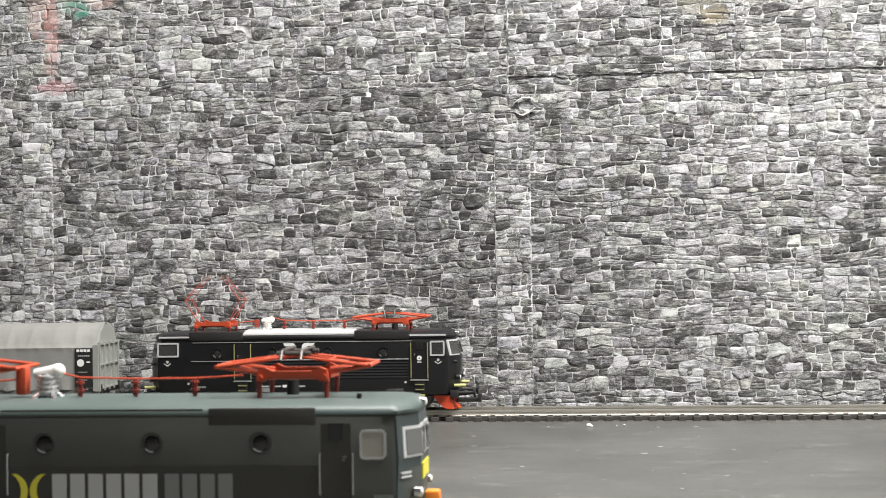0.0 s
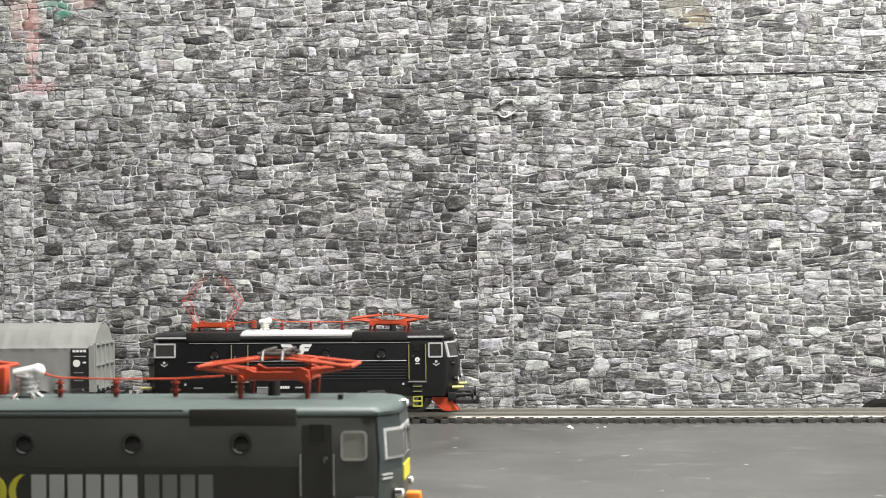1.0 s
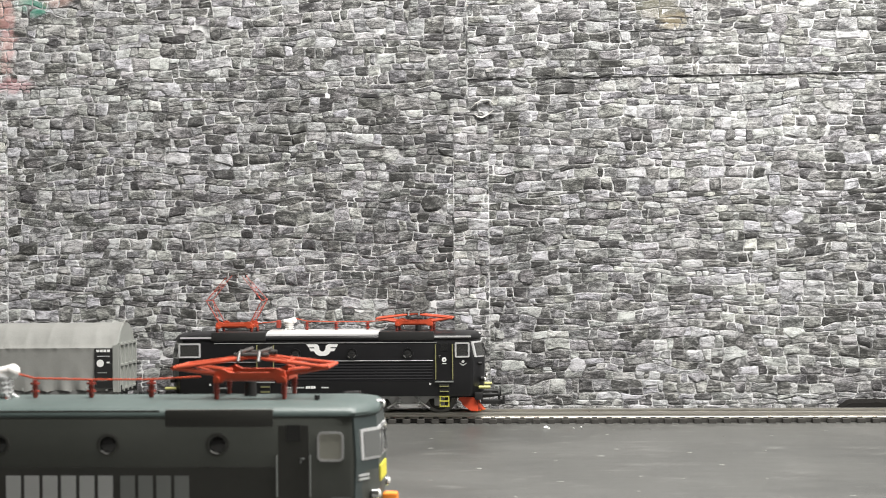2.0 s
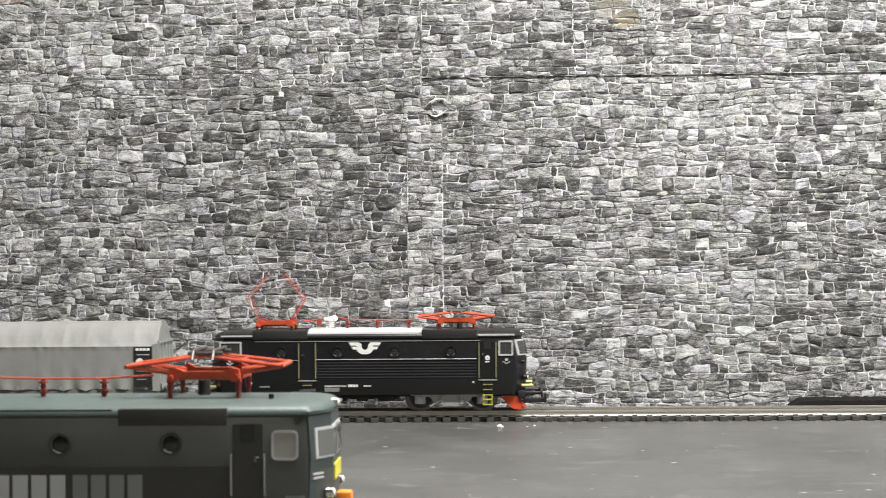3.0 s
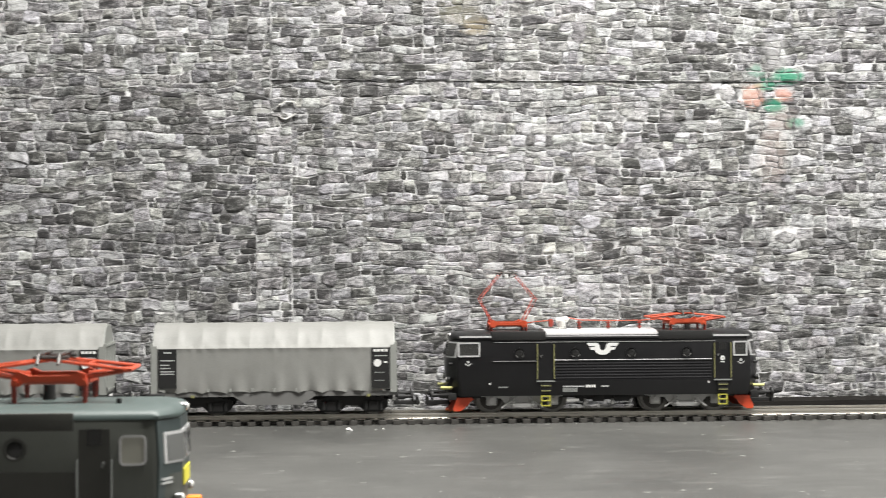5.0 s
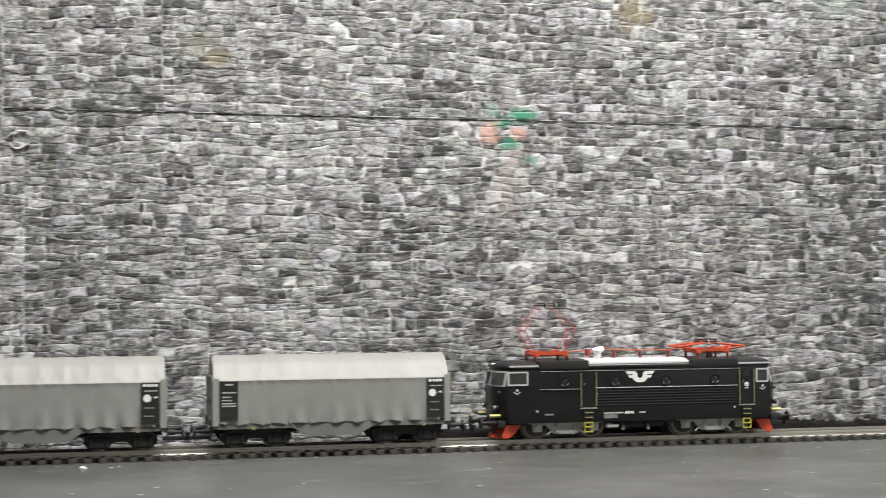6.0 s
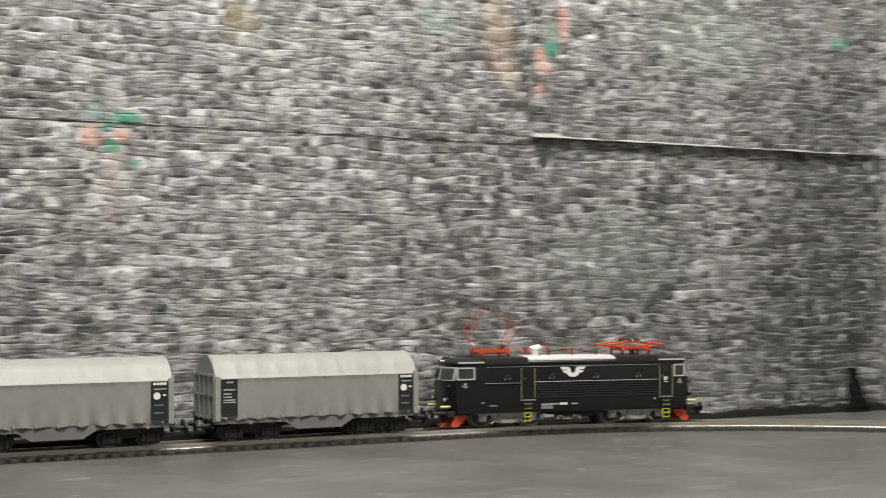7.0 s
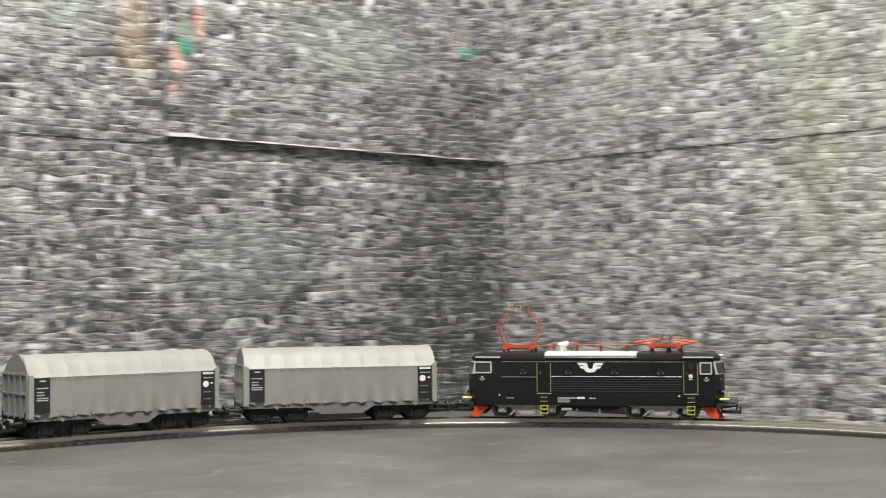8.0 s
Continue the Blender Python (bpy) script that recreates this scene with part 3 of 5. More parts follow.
def text_bars(parent, name, x0, x1, z0, z1, y, sy, count, material, label=""):
    """Unreadable or withheld lettering as a row of plain upright bars."""
    w = (x1 - x0) / count
    bm = BM()
    for k in range(count):
        add_box(bm, x0 + (k + 0.5) * w, y + sy * 0.00006, (z0 + z1) / 2, w * 0.80, 0.00012, z1 - z0)
        if label:
            part(name, bm, material, parent, label)
            bm = BM()
    if label:
        bm.free()
    else:
        part(name, bm, material, parent)


def locomotive(name, label, livery, front_pan, rear_pan):
    loco = thing(name, label, "locomotive", "model locomotives")
    black = livery == "black"
    body_m, roof_m = (M_BLACK, M_BLACK) if black else (M_GREEN_GREY, M_ROOF_GREEN)
    HW = 0.0168
    ext = 0.0 if black else 0.0011
    lean = 0.0 if black else 0.0017
    drop = 0.0 if black else 0.0021
    rx = ext + lean
    bm = BM()
    add_loft(bm, [rounded_plan(0.0778 + ext, HW - 0.0006, NOSE_CUT, 0.0140), rounded_plan(0.0782 + ext, HW, NOSE_CUT, 0.0155), rounded_plan(0.0790 + ext, HW, NOSE_CUT, 0.0240), rounded_plan(0.0790 + ext, HW, NOSE_CUT, 0.0315), rounded_plan(0.0768 + ext + lean, HW, NOSE_CUT, 0.0418), rounded_plan(0.0764 + ext + lean, HW - 0.0001, NOSE_CUT, 0.0424)])
    part("body", bm, body_m, loco, smooth=True)
    bm = BM()
    add_loft(bm, [rounded_plan(0.0770 + rx, HW + 0.0003, 0.0048, 0.0424), rounded_plan(0.0772 + rx, HW + 0.0003, 0.0048, 0.0432), rounded_plan(0.0769 + rx, HW - 0.0002, 0.0048, 0.0440), rounded_plan(0.0762 + rx * 1.1, HW - 0.0014, 0.0048, 0.0447), rounded_plan(0.0748 + rx * 1.3, HW - 0.0040, 0.0042, 0.0454), rounded_plan(0.0726 + rx * 1.6, HW - 0.0085, 0.0034, 0.0459), rounded_plan(0.0700 + rx * 1.8, HW - 0.0125, 0.0030, 0.0461)])
    part("roof", bm, roof_m, loco, "" if black else "pale grey-green roof", True)
    if black:
        # silver roof hatch between the pantographs and over the cabs
        bm = BM()
        rows = []
        for x in (-0.0298, 0.0270):
            rows.append([(x, -0.0160, 0.0443), (x, -0.0158, 0.0452), (x, -0.0095, 0.0466), (x, 0, 0.0469), (x, 0.0095, 0.0466), (x, 0.0158, 0.0452), (x, 0.0160, 0.0443)])
        add_loft(bm, rows)
        part("roof_hatch", bm, M_SILVER, loco, "silver roof hatch")
        for sx in (-1, 1):
            for sy in (-1, 1):
                part("gutter_strip", add_box(BM(), sx * 0.0640, sy * 0.0168, 0.0436, 0.018, 0.0007, 0.0008), M_SILVER, loco, "thin silver gutter strip")
    else:
        part("roof_stud", add_tube(BM(), (0.0645, -0.0090, 0.0440), (0.0645, -0.0090, 0.0470), 0.0006, 0.0007), M_BLACK_MATT, loco, "small black stud on the roof", True)
        for sy in (-1, 1):
            bm = BM()
            add_box(bm, -0.0010, sy * 0.0166, 0.0436, 0.053, 0.0006, 0.0008)
            part("roof_seam", bm, M_BAND, loco, "dark roof seam")
    for x in (-0.0435, 0.0408):
        for sy in (-1, 1):
            bm = BM()
            add_box(bm, x, sy * 0.0150, 0.0440 if black else 0.0420, 0.0275, 0.0048, 0.0044, bevel=0.0004)
            part("roof_side_panel", bm, M_BLACK_MATT if black else M_BAND, loco, "dark louvred panel under the pantograph", True)
    # sides
    for sy in (-1, 1):
        y = sy * HW
        if black:
            bm = BM()
            add_box(bm, 0.0142, y, 0.0262, 0.0800, 0.00016, 0.0094)
            panel = part("louvre_panel", bm, M_RIB, loco, "ribbed dark metal panel below the belt line")
            for k in range(6):
                zr = 0.0220 + k * 0.00145
                section = [(y, zr), (y + sy * 0.00022, zr + 0.00045), (y + sy * 0.00022, zr + 0.00077), (y, zr + 0.00122)]
                bm = BM()
                add_loft(bm, [[(x, yy, zz) for yy, zz in section] for x in (-0.0254, 0.0538)])
                part("panel_rib", bm, M_RIB, panel)
            bm = BM()
            for xa, xb, zs, hs in ((-0.0258, 0.0542, 0.03160, 0.00030), (-0.0565, -0.0345, 0.03125, 0.00018)):
                section = [(y, zs), (y + sy * 0.00045, zs), (y + sy * 0.00045, zs + 0.0001), (y, zs + hs + 0.00008)]
                add_loft(bm, [[(x, yy, zz) for yy, zz in section] for x in (xa, xb)])
            part("belt_strip", bm, M_STRIP_METAL, loco, "thin bright belt line")
            bm = BM()
            add_box(bm, 0, y, 0.0408, 0.112, 0.0005, 0.0002)
            part("cant_line", bm, M_BOGIE_GREY, loco)
        else:
            bm = BM()
            add_box(bm, -0.0005, y, 0.0226, 0.112, 0.0005, 0.0142)
            part("side_band", bm, M_BAND, loco, "charcoal band along the side")
        for x in (-0.0430, -0.0149, 0.0134, 0.0414):
            x -= 0.0 if black else 0.0011
            bm = BM()
            o = Matrix.Translation((x, y, 0.0353)) @ pose(0, 0, 0, 90)
            bmesh.ops.create_cone(bm, cap_ends=False, segments=24, radius1=0.0029, radius2=0.0029, depth=0.0008, matrix=o)
            bmesh.ops.create_cone(bm, cap_ends=False, segments=24, radius1=0.0023, radius2=0.0023, depth=0.0008, matrix=o)
            ring = [v for v in bm.verts]
            outer = sorted([v for v in ring if (Vector((v.co.x - x, v.co.z - 0.0353)).length > 0.0026)], key=lambda v: (v.co.y, math.atan2(v.co.z - 0.0353, v.co.x - x)))
            inner = sorted([v for v in ring if (Vector((v.co.x - x, v.co.z - 0.0353)).length <= 0.0026)], key=lambda v: (v.co.y, math.atan2(v.co.z - 0.0353, v.co.x - x)))
            for g in (0, 24):
                for k in range(24):
                    j = (k + 1) % 24
                    bm.faces.new((outer[g + k], outer[g + j], inner[g + j], inner[g + k]))
            rim = part("porthole", bm, M_BLACK if black else M_BAND, loco, "round side window", True)
            bm = BM()
            add_ball(bm, (x, y - sy * 0.0002, 0.0353), 0.0023, 1, 0.25, 1)
            part("pane", bm, M_DARKPANE, rim, smooth=True)
            # glints on the round glass, modelled as fixed chrome slivers low on the pane
            for start in ((-2.65, -1.05) if black else (-2.5,)):
                rings = []
                for k in range(7):
                    a0 = start + k * (0.12 if black else 0.18)
                    rings.append([(x - sy * q * math.cos(a0), y + sy * o, 0.0353 + q * math.sin(a0)) for q, o in ((0.0019, 0.0), (0.0023, 0.0), (0.0023, 0.0005), (0.0019, 0.0005))])
                part("glint", add_loft(BM(), rings), M_CHROME, rim, "chrome sliver standing in for a glint on the round window")
        # cab windows and doors; the doors stand behind one cab and mid-way on the other
        for x0, x1, z0, z1 in ((-0.0739, -0.0628, 0.0336, 0.0409), (0.0650, 0.0723, 0.0332, 0.0407)):
            if sy > 0:
                x0, x1 = -x1, -x0
            z0, z1 = z0 - drop, z1 - drop
            bm = BM()
            if not black:
                x0, x1 = (x0 + 0.0006, x1) if sy < 0 else (x0, x1 - 0.0006)
            add_round_ring(bm, x0, x1, z0, z1, y - 0.0004, y + 0.0004, 0.0008 if black else 0.0006, 0.0006 if black else 0.0013)
            w = part("cab_window", bm, M_TRIM, loco, "bright-framed cab side window")
            bm = BM()
            add_box(bm, (x0 + x1) / 2, y + sy * 0.0001, (z0 + z1) / 2, x1 - x0 - 0.0012, 0.0002, z1 - z0 - 0.0012)
            part("pane", bm, M_PANE if black else M_PALEPANE, w, "grey window glass")
        for xd in (-0.0300, 0.0596):
            if sy > 0:
                xd = -xd
            bm = BM()
            add_box(bm, xd, y, 0.0306, 0.0076, 0.0003, 0.0190)
            door = part("door", bm, M_BLACK if black else M_BAND, loco, "cab door")
            bm = BM()
            for s in (-1, 1):
                zt = 0.0396 if black else 0.0325
                add_tube(bm, (xd + s * 0.0042, y + sy * 0.0007, 0.0225), (xd + s * 0.0042, y + sy * 0.0007, zt), 0.00026)
                for zz in (0.0225, zt):
                    add_tube(bm, (xd + s * 0.0042, y, zz), (xd + s * 0.0042, y + sy * 0.0008, zz), 0.00026)
                part("handrail", bm, M_RAILING if black else M_DIMPRINT, loco, "thin upright handrail beside the door", True)
                bm = BM()
            bm.free()
            bm = BM()
            hx, hz = (xd - 0.0021, 0.0342) if black else (xd + (0.0022 if xd > 0 else -0.0022), 0.0318)
            add_box(bm, hx, y + sy * 0.0004, hz, 0.0010, 0.0005, 0.0004)
            add_box(bm, hx - 0.0003, y + sy * 0.0004, hz - 0.0005, 0.0004, 0.0005, 0.0012)
            part("door_handle", bm, M_CHROME if black else M_DIMPRINT, loco)
            if abs(xd) > 0.05:
                bm = BM()
                add_ring(bm, xd - 0.0018, xd + 0.0018, 0.0362, 0.0402, y - 0.0002, y + 0.0002 if sy > 0 else y + 0.0002, 0.0003)
                add_box(bm, xd, y + sy * 0.0002, 0.0382, 0.0030, 0.0002, 0.0034)
                part("door_window", bm, M_DARKPANE, door)
                if black:
                    bm = BM()
                    bmesh.ops.create_cone(bm, cap_ends=True, segments=16, radius1=0.0012, radius2=0.0012, depth=0.0002, matrix=Matrix.Translation((xd, y + sy * 0.00025, 0.0322)) @ pose(0, 0, 0, 90))
                    add_box(bm, xd, y + sy * 0.00025, 0.0302, 0.0022, 0.0002, 0.0004)
                    sign = part("door_sign", bm, M_WHITE, door, "round white sign on the door")
                    bm = BM()
                    add_prism(bm, [(xd - 0.0005, 0.0320), (xd + 0.0004, 0.0318), (xd + 0.0003, 0.0325)], y + sy * 0.0003, y + sy * 0.00045)
                    part("sign_mark", bm, M_BLACK_MATT, sign)
            if black:
                part("door_sill", add_box(BM(), xd, y + sy * 0.0004, 0.0213, 0.0092, 0.0010, 0.0006), M_DIMPRINT, loco, "grey sill under the door")
            # steps below the door
            bm = BM()
            add_ring(bm, xd - 0.0024, xd + 0.0024, 0.0088, 0.0142, y - 0.0004, y + 0.0004, 0.0006)
            add_box(bm, xd, y, 0.0116, 0.0046, 0.0016, 0.0006)
            st = part("steps", bm, M_STEP if black else M_BAND, loco, "yellow steps" if black else "dark steps")
            bm = BM()
            add_box(bm, xd, y - sy * 0.0004, 0.0180, 0.0050, 0.0020, 0.0058)
            part("step_recess", bm, M_BLACK_MATT, st)
            bm = BM()
            for zz in (0.0165, 0.0190):
                add_box(bm, xd, y + sy * 0.0005, zz, 0.0046, 0.0012, 0.0004)
            part("tread", bm, M_RAILING if black else M_BAND, st)
        if black:
            emblem_wings(loco, -0.0012, 0.0372, y, sy)
            for xe in (-0.0688, 0.0690):
                bm = BM()
                bmesh.ops.create_cone(bm, cap_ends=True, segments=12, radius1=0.0007, radius2=0.0007, depth=0.0002, matrix=Matrix.Translation((xe, y, 0.0312)) @ pose(0, 0, 0, 90))
                for s in (-1, 1):
                    add_prism(bm, [(xe, 0.0296), (xe + s * 0.0016, 0.0306), (xe + s * 0.0018, 0.0302), (xe, 0.0290)], y - 0.0001, y + 0.0001)
                part("cab_badge", bm, M_GREYPRINT, loco, "small pale cab badge")
            text_bars(loco, "lettering_block", -0.0215, -0.0140, 0.0158, 0.0178, y, sy, 7, M_DIMPRINT)
            text_bars(loco, "lettering_line", -0.0215, -0.0105, 0.0182, 0.0189, y, sy, 12, M_GREYPRINT)
            text_bars(loco, "running_number", -0.0098, -0.0048, 0.0180, 0.0193, y, sy, 4, M_WHITE)
            text_bars(loco, "lettering_end", -0.0020, 0.0018, 0.0182, 0.0189, y, sy, 4, M_GREYPRINT)
            text_bars(loco, "lettering_rear", -0.0538, -0.0490, 0.0180, 0.0188, y, sy, 6, M_DIMPRINT)
            for xm in (-0.058, 0.0525):
                part("lettering_mark", add_box(BM(), xm, y, 0.0202, 0.0010, 0.0002, 0.0010), M_GREYPRINT, loco)
        else:
            # company mark and name as plain shapes: two crescents and ten bars
            x0 = -0.0245
            yb = y + sy * 0.0003
            bm = BM()
            for s, cx in ((1, x0 + 0.0010), (-1, x0 + 0.0075)):
                out = []
                for k in range(13):
                    a = -1.15 + 2.3 * k / 12
                    out.append((cx + s * (-0.0020 + 0.0050 * math.cos(a)), 0.0232 + 0.0048 * math.sin(a)))
                for k in range(13):
                    a = 1.15 - 2.3 * k / 12
                    out.append((cx + s * (-0.0030 + 0.0042 * math.cos(a)), 0.0232 + 0.0048 * math.sin(a)))
                add_prism(bm, out, yb, yb + sy * 0.0001)
            part("company_mark", bm, M_YELLOW, loco, "yellow pair of crescents")
            text_bars(loco, "name_bar", -0.0145, 0.0140, 0.0203, 0.0276, yb, sy, 6, M_GREYPRINT, "light grey bar of the side inscription")
            text_bars(loco, "name_bar", 0.0150, 0.0335, 0.0203, 0.0276, yb, sy, 4, M_DIMPRINT, "mid grey bar of the side inscription")
            text_bars(loco, "cab_lettering", 0.0690, 0.0740, 0.0212, 0.0222, y, sy, 6, M_DIMPRINT)
    # ends
    for sx in (-1, 1):
        for sy in (-1, 1):
            ya, yb = sorted((sy * 0.0008, sy * 0.0148))
            w = part("windscreen_frame", add_nose_plate(BM(), sx, ya, yb, 0.0332 - drop, 0.0410 - drop, 0.0004 + ext, 0.0007, lean), M_TRIM, loco, "bright windscreen frame")
            part("pane", add_nose_plate(BM(), sx, ya + 0.0009, yb - 0.0009, 0.0339 - drop, 0.0403 - drop, 0.0006 + ext, 0.0007, lean), M_PANE if black else M_SCREEN, w, "grey windscreen glass")
            for z, r in ((0.0222, 0.0013),):
                bm = BM()
                add_tube(bm, (sx * (0.0776 + ext), sy * 0.0112, z), (sx * (0.0794 + ext), sy * 0.0112, z), r, r * 1.05, 14)
                hl = part("headlight", bm, M_BLACK_MATT if black else M_CHROME, loco, "small round chrome headlight", True)
                bm = BM()
                add_ball(bm, (sx * (0.0794 + ext), sy * 0.0112, z), r * 0.85, 0.5)
                part("lens", bm, M_LENS, hl, smooth=True)
            if black:
                bm = BM()
                add_tube(bm, (sx * (0.0765 + ext), sy * 0.0128, 0.0300 - drop), (sx * (0.0782 + ext), sy * 0.0128, 0.0300 - drop), 0.0007, 0.0008, 12)
                part("marker_lamp", bm, M_BLACK_MATT if black else M_CHROME, loco, "small marker lamp", True)
            bm = BM()
            add_tube(bm, (sx * (0.0794 + ext), sy * 0.0070, 0.0335 - drop), (sx * (0.0783 + ext + lean * 0.6), sy * 0.0020, 0.0395 - drop), 0.00022)
            part("wiper", bm, M_BLACK_MATT, loco)
        bm = BM()
        add_tube(bm, (sx * (0.0756 + rx), 0, 0.0442), (sx * (0.0778 + rx), 0, 0.0440), 0.0007 if black else 0.0011, 0.0008 if black else 0.0012, 14)
        hl = part("roof_headlight", bm, M_CHROME, loco, "round headlight on the roof edge", True)
        bm = BM()
        add_ball(bm, (sx * (0.0778 + rx), 0, 0.0440), 0.0006 if black else 0.0010, 0.5)
        part("lens", bm, M_LENS, hl, smooth=True)
        bm = BM()
        add_tube(bm, (sx * 0.0715, 0.0100, 0.0446), (sx * 0.0715, 0.0100, 0.0459), 0.0004)
        add_tube(bm, (sx * 0.0690, 0.0100, 0.0459), (sx * 0.0735, 0.0100, 0.0459), 0.0004, 0.0006)
        part("roof_horn", bm, M_BLACK_MATT, loco, smooth=True)
        if not black:
            part("cab_front", add_nose_plate(BM(), sx, -0.0163, 0.0163, 0.0160, 0.0420, 0.00015 + ext, 0.0005, lean), M_NOSE_GREEN, loco, "slate-green cab front")
            bm = add_nose_plate(BM(), sx, -0.0070, 0.0070, 0.0248, 0.0288, 0.0004 + ext, 0.0006)
            part("nose_panel", bm, M_YELLOW, loco, "yellow warning panel on the nose")
            part("coupling_cover", add_box(BM(), sx * 0.0822, 0, 0.0178, 0.0040, 0.0046, 0.0064, bevel=0.0008), M_AMBER, loco, "orange coupling cover on the nose", True)
            for sy in (-1, 1):
                bm = BM()
                for k in range(2):
                    add_nose_plate(bm, sx, *sorted((sy * 0.0122, sy * 0.0156)), 0.0271 - k * 0.0010, 0.0276 - k * 0.0010, 0.0003 + ext, 0.0004)
                part("nose_lettering", bm, M_GREYPRINT, loco)
        buffer_pair(loco, sx * 0.0785, sx, 0.0142, None)
        for sy in (-1, 1):
            part("shunter_grip", add_tube(BM(), (sx * 0.0765, sy * 0.0115, 0.0180), (sx * 0.0822, sy * 0.0115, 0.0180), 0.0008), M_GRIP, loco, "pale yellow grip over the buffer", True)
        bm = BM()
        add_box(bm, sx * 0.0765, 0, 0.0138, 0.004, 0.030, 0.0036, bevel=0.0004)
        part("buffer_beam", bm, M_BLACK_MATT, loco, smooth=True)
        bm = BM()
        add_box(bm, sx * 0.0830, 0, 0.0098, 0.012, 0.0050, 0.0020, bevel=0.0003)
        add_box(bm, sx * 0.0885, 0, 0.0110, 0.0012, 0.0100, 0.0040)
        part("coupler", bm, M_BLACK_MATT, loco, "black hook coupler")
        plough(loco, sx, M_PLOUGH if black else M_AMBER)
    # underfloor equipment
    part("underframe", add_box(BM(), 0, 0, 0.0138, 0.150, 0.024, 0.0022), M_BLACK_MATT, loco)
    part("transformer_tank", add_box(BM(), 0.002, 0, 0.0129, 0.026, 0.020, 0.0032, bevel=0.0006), M_BLACK_MATT, loco, smooth=True)
    for x, w in ((-0.012, 0.004), (-0.003, 0.006), (0.009, 0.008)):
        for sy in (-1, 1):
            part("underfloor_box", add_box(BM(), x, sy * 0.0133, 0.0122, w, 0.0016, 0.0030, bevel=0.0004), M_BLACK_MATT, loco, smooth=True)
    if black:
        for sy in (-1, 1):
            part("battery_box", add_box(BM(), -0.0162, sy * 0.0146, 0.0116, 0.0064, 0.0018, 0.0015, bevel=0.0002), M_BOGIE_GREY, loco, "pale grey box under the frame", True)
            for x in (-0.010, 0.004):
                bm = BM()
                add_tube(bm, (x, sy * 0.0142, 0.0094), (x, sy * 0.0142, 0.0124), 0.0011, 0.0005)
                part("valve", bm, M_FRAMEGREY, loco, "grey valve", True)
    sets = []
    for x in (-0.0414, 0.0414):
        loco_bogie(loco, x, sets)
    # roof gear
    pantograph(loco, 0.0440 if black else 0.0470, front_pan, 0.92 if black else 0.98, 0.0 if black else 0.0016)
    pantograph(loco, -0.0475, rear_pan, 1.0, 0.0 if black else 0.0016)
    g = 0.80 if black else 1.0
    bm = BM()
    add_tube(bm, (-0.020, -0.003, 0.0465), (-0.020, -0.003, 0.0465 + 0.0060 * g), 0.0024 * g, 0.0020 * g, 14)
    for k in range(4):
        add_tube(bm, (-0.020, -0.003, 0.0474 + k * 0.0013 * g), (-0.020, -0.003, 0.0474 + (k * 0.0013 + 0.0005) * g), 0.0029 * g, None, 14)
    brk = part("circuit_breaker", bm, M_PORCELAIN if black else M_SILVER, loco, "white roof circuit breaker", True)
    bm = BM()
    zb = 0.0462 + 0.0060 * g
    add_tube(bm, (-0.020 - 0.0035 * g, -0.003, zb), (-0.020 + 0.0028 * g, -0.003, zb + 0.0008 * g), 0.0013 * g, 0.0019 * g, 12)
    add_ball(bm, (-0.020 + 0.0028 * g, -0.003, zb + 0.0008 * g), 0.0020 * g)
    part("breaker_head", bm, M_PORCELAIN, brk, smooth=True)
    bm = BM()
    add_box(bm, -0.020 - 0.0068 * g, -0.003, 0.0468 + 0.0037 * g, 0.0028 * g, 0.0040 * g, (0.0050 if black else 0.0075) * g, bevel=0.0006 * g)
    part("breaker_end", bm, M_INSUL if black else M_ORANGE, brk, smooth=True)
    bm = BM()
    for sx in (-1, 1):
        for sy in (-1, 1):
            add_tube(bm, (-0.020 + sx * 0.003, -0.003 + sy * 0.003, 0.0455), (-0.020 + sx * 0.0015, -0.003 + sy * 0.0015, 0.0472), 0.0009, 0.0006)
    part("breaker_foot", bm, M_CHROME, brk, smooth=True)
    for x in (-0.0110, 0.0040, 0.0200):
        bm = BM()
        for k in range(4):
            add_tube(bm, (x, -0.0035, 0.0466 + k * 0.0010), (x, -0.0035, 0.0471 + k * 0.0010), 0.0013 if k % 2 else 0.0008)
        add_tube(bm, (x, -0.0035, 0.0455), (x, -0.0035, 0.0508), 0.0006)
        part("line_insulator", bm, M_INSUL, loco, "brown-red ribbed insulator", True)
    bm = BM()
    pts = [(-0.0165, -0.003, 0.0525), (-0.0110, -0.0035, 0.0512), (0.0040, -0.0035, 0.0508), (0.0200, -0.0035, 0.0508), (0.0330, -0.0035, 0.0515)]
    for a, b in zip(pts, pts[1:]):
        add_tube(bm, a, b, 0.00026)
    add_tube(bm, (-0.0265, -0.003, 0.051), (-0.0380, -0.003, 0.0500), 0.00026)
    part("roof_cable", bm, M_ORANGE, loco, "thin orange-red roof line", True)
    bm = BM()
    add_tube(bm, (0.0455, 0, 0.0455), (0.0455, 0, 0.0500), 0.0017, 0.0015, 10)
    part("pantograph_drive", bm, M_BLACK_MATT, loco, smooth=True)
    return loco, sets


# ---- wagon ----


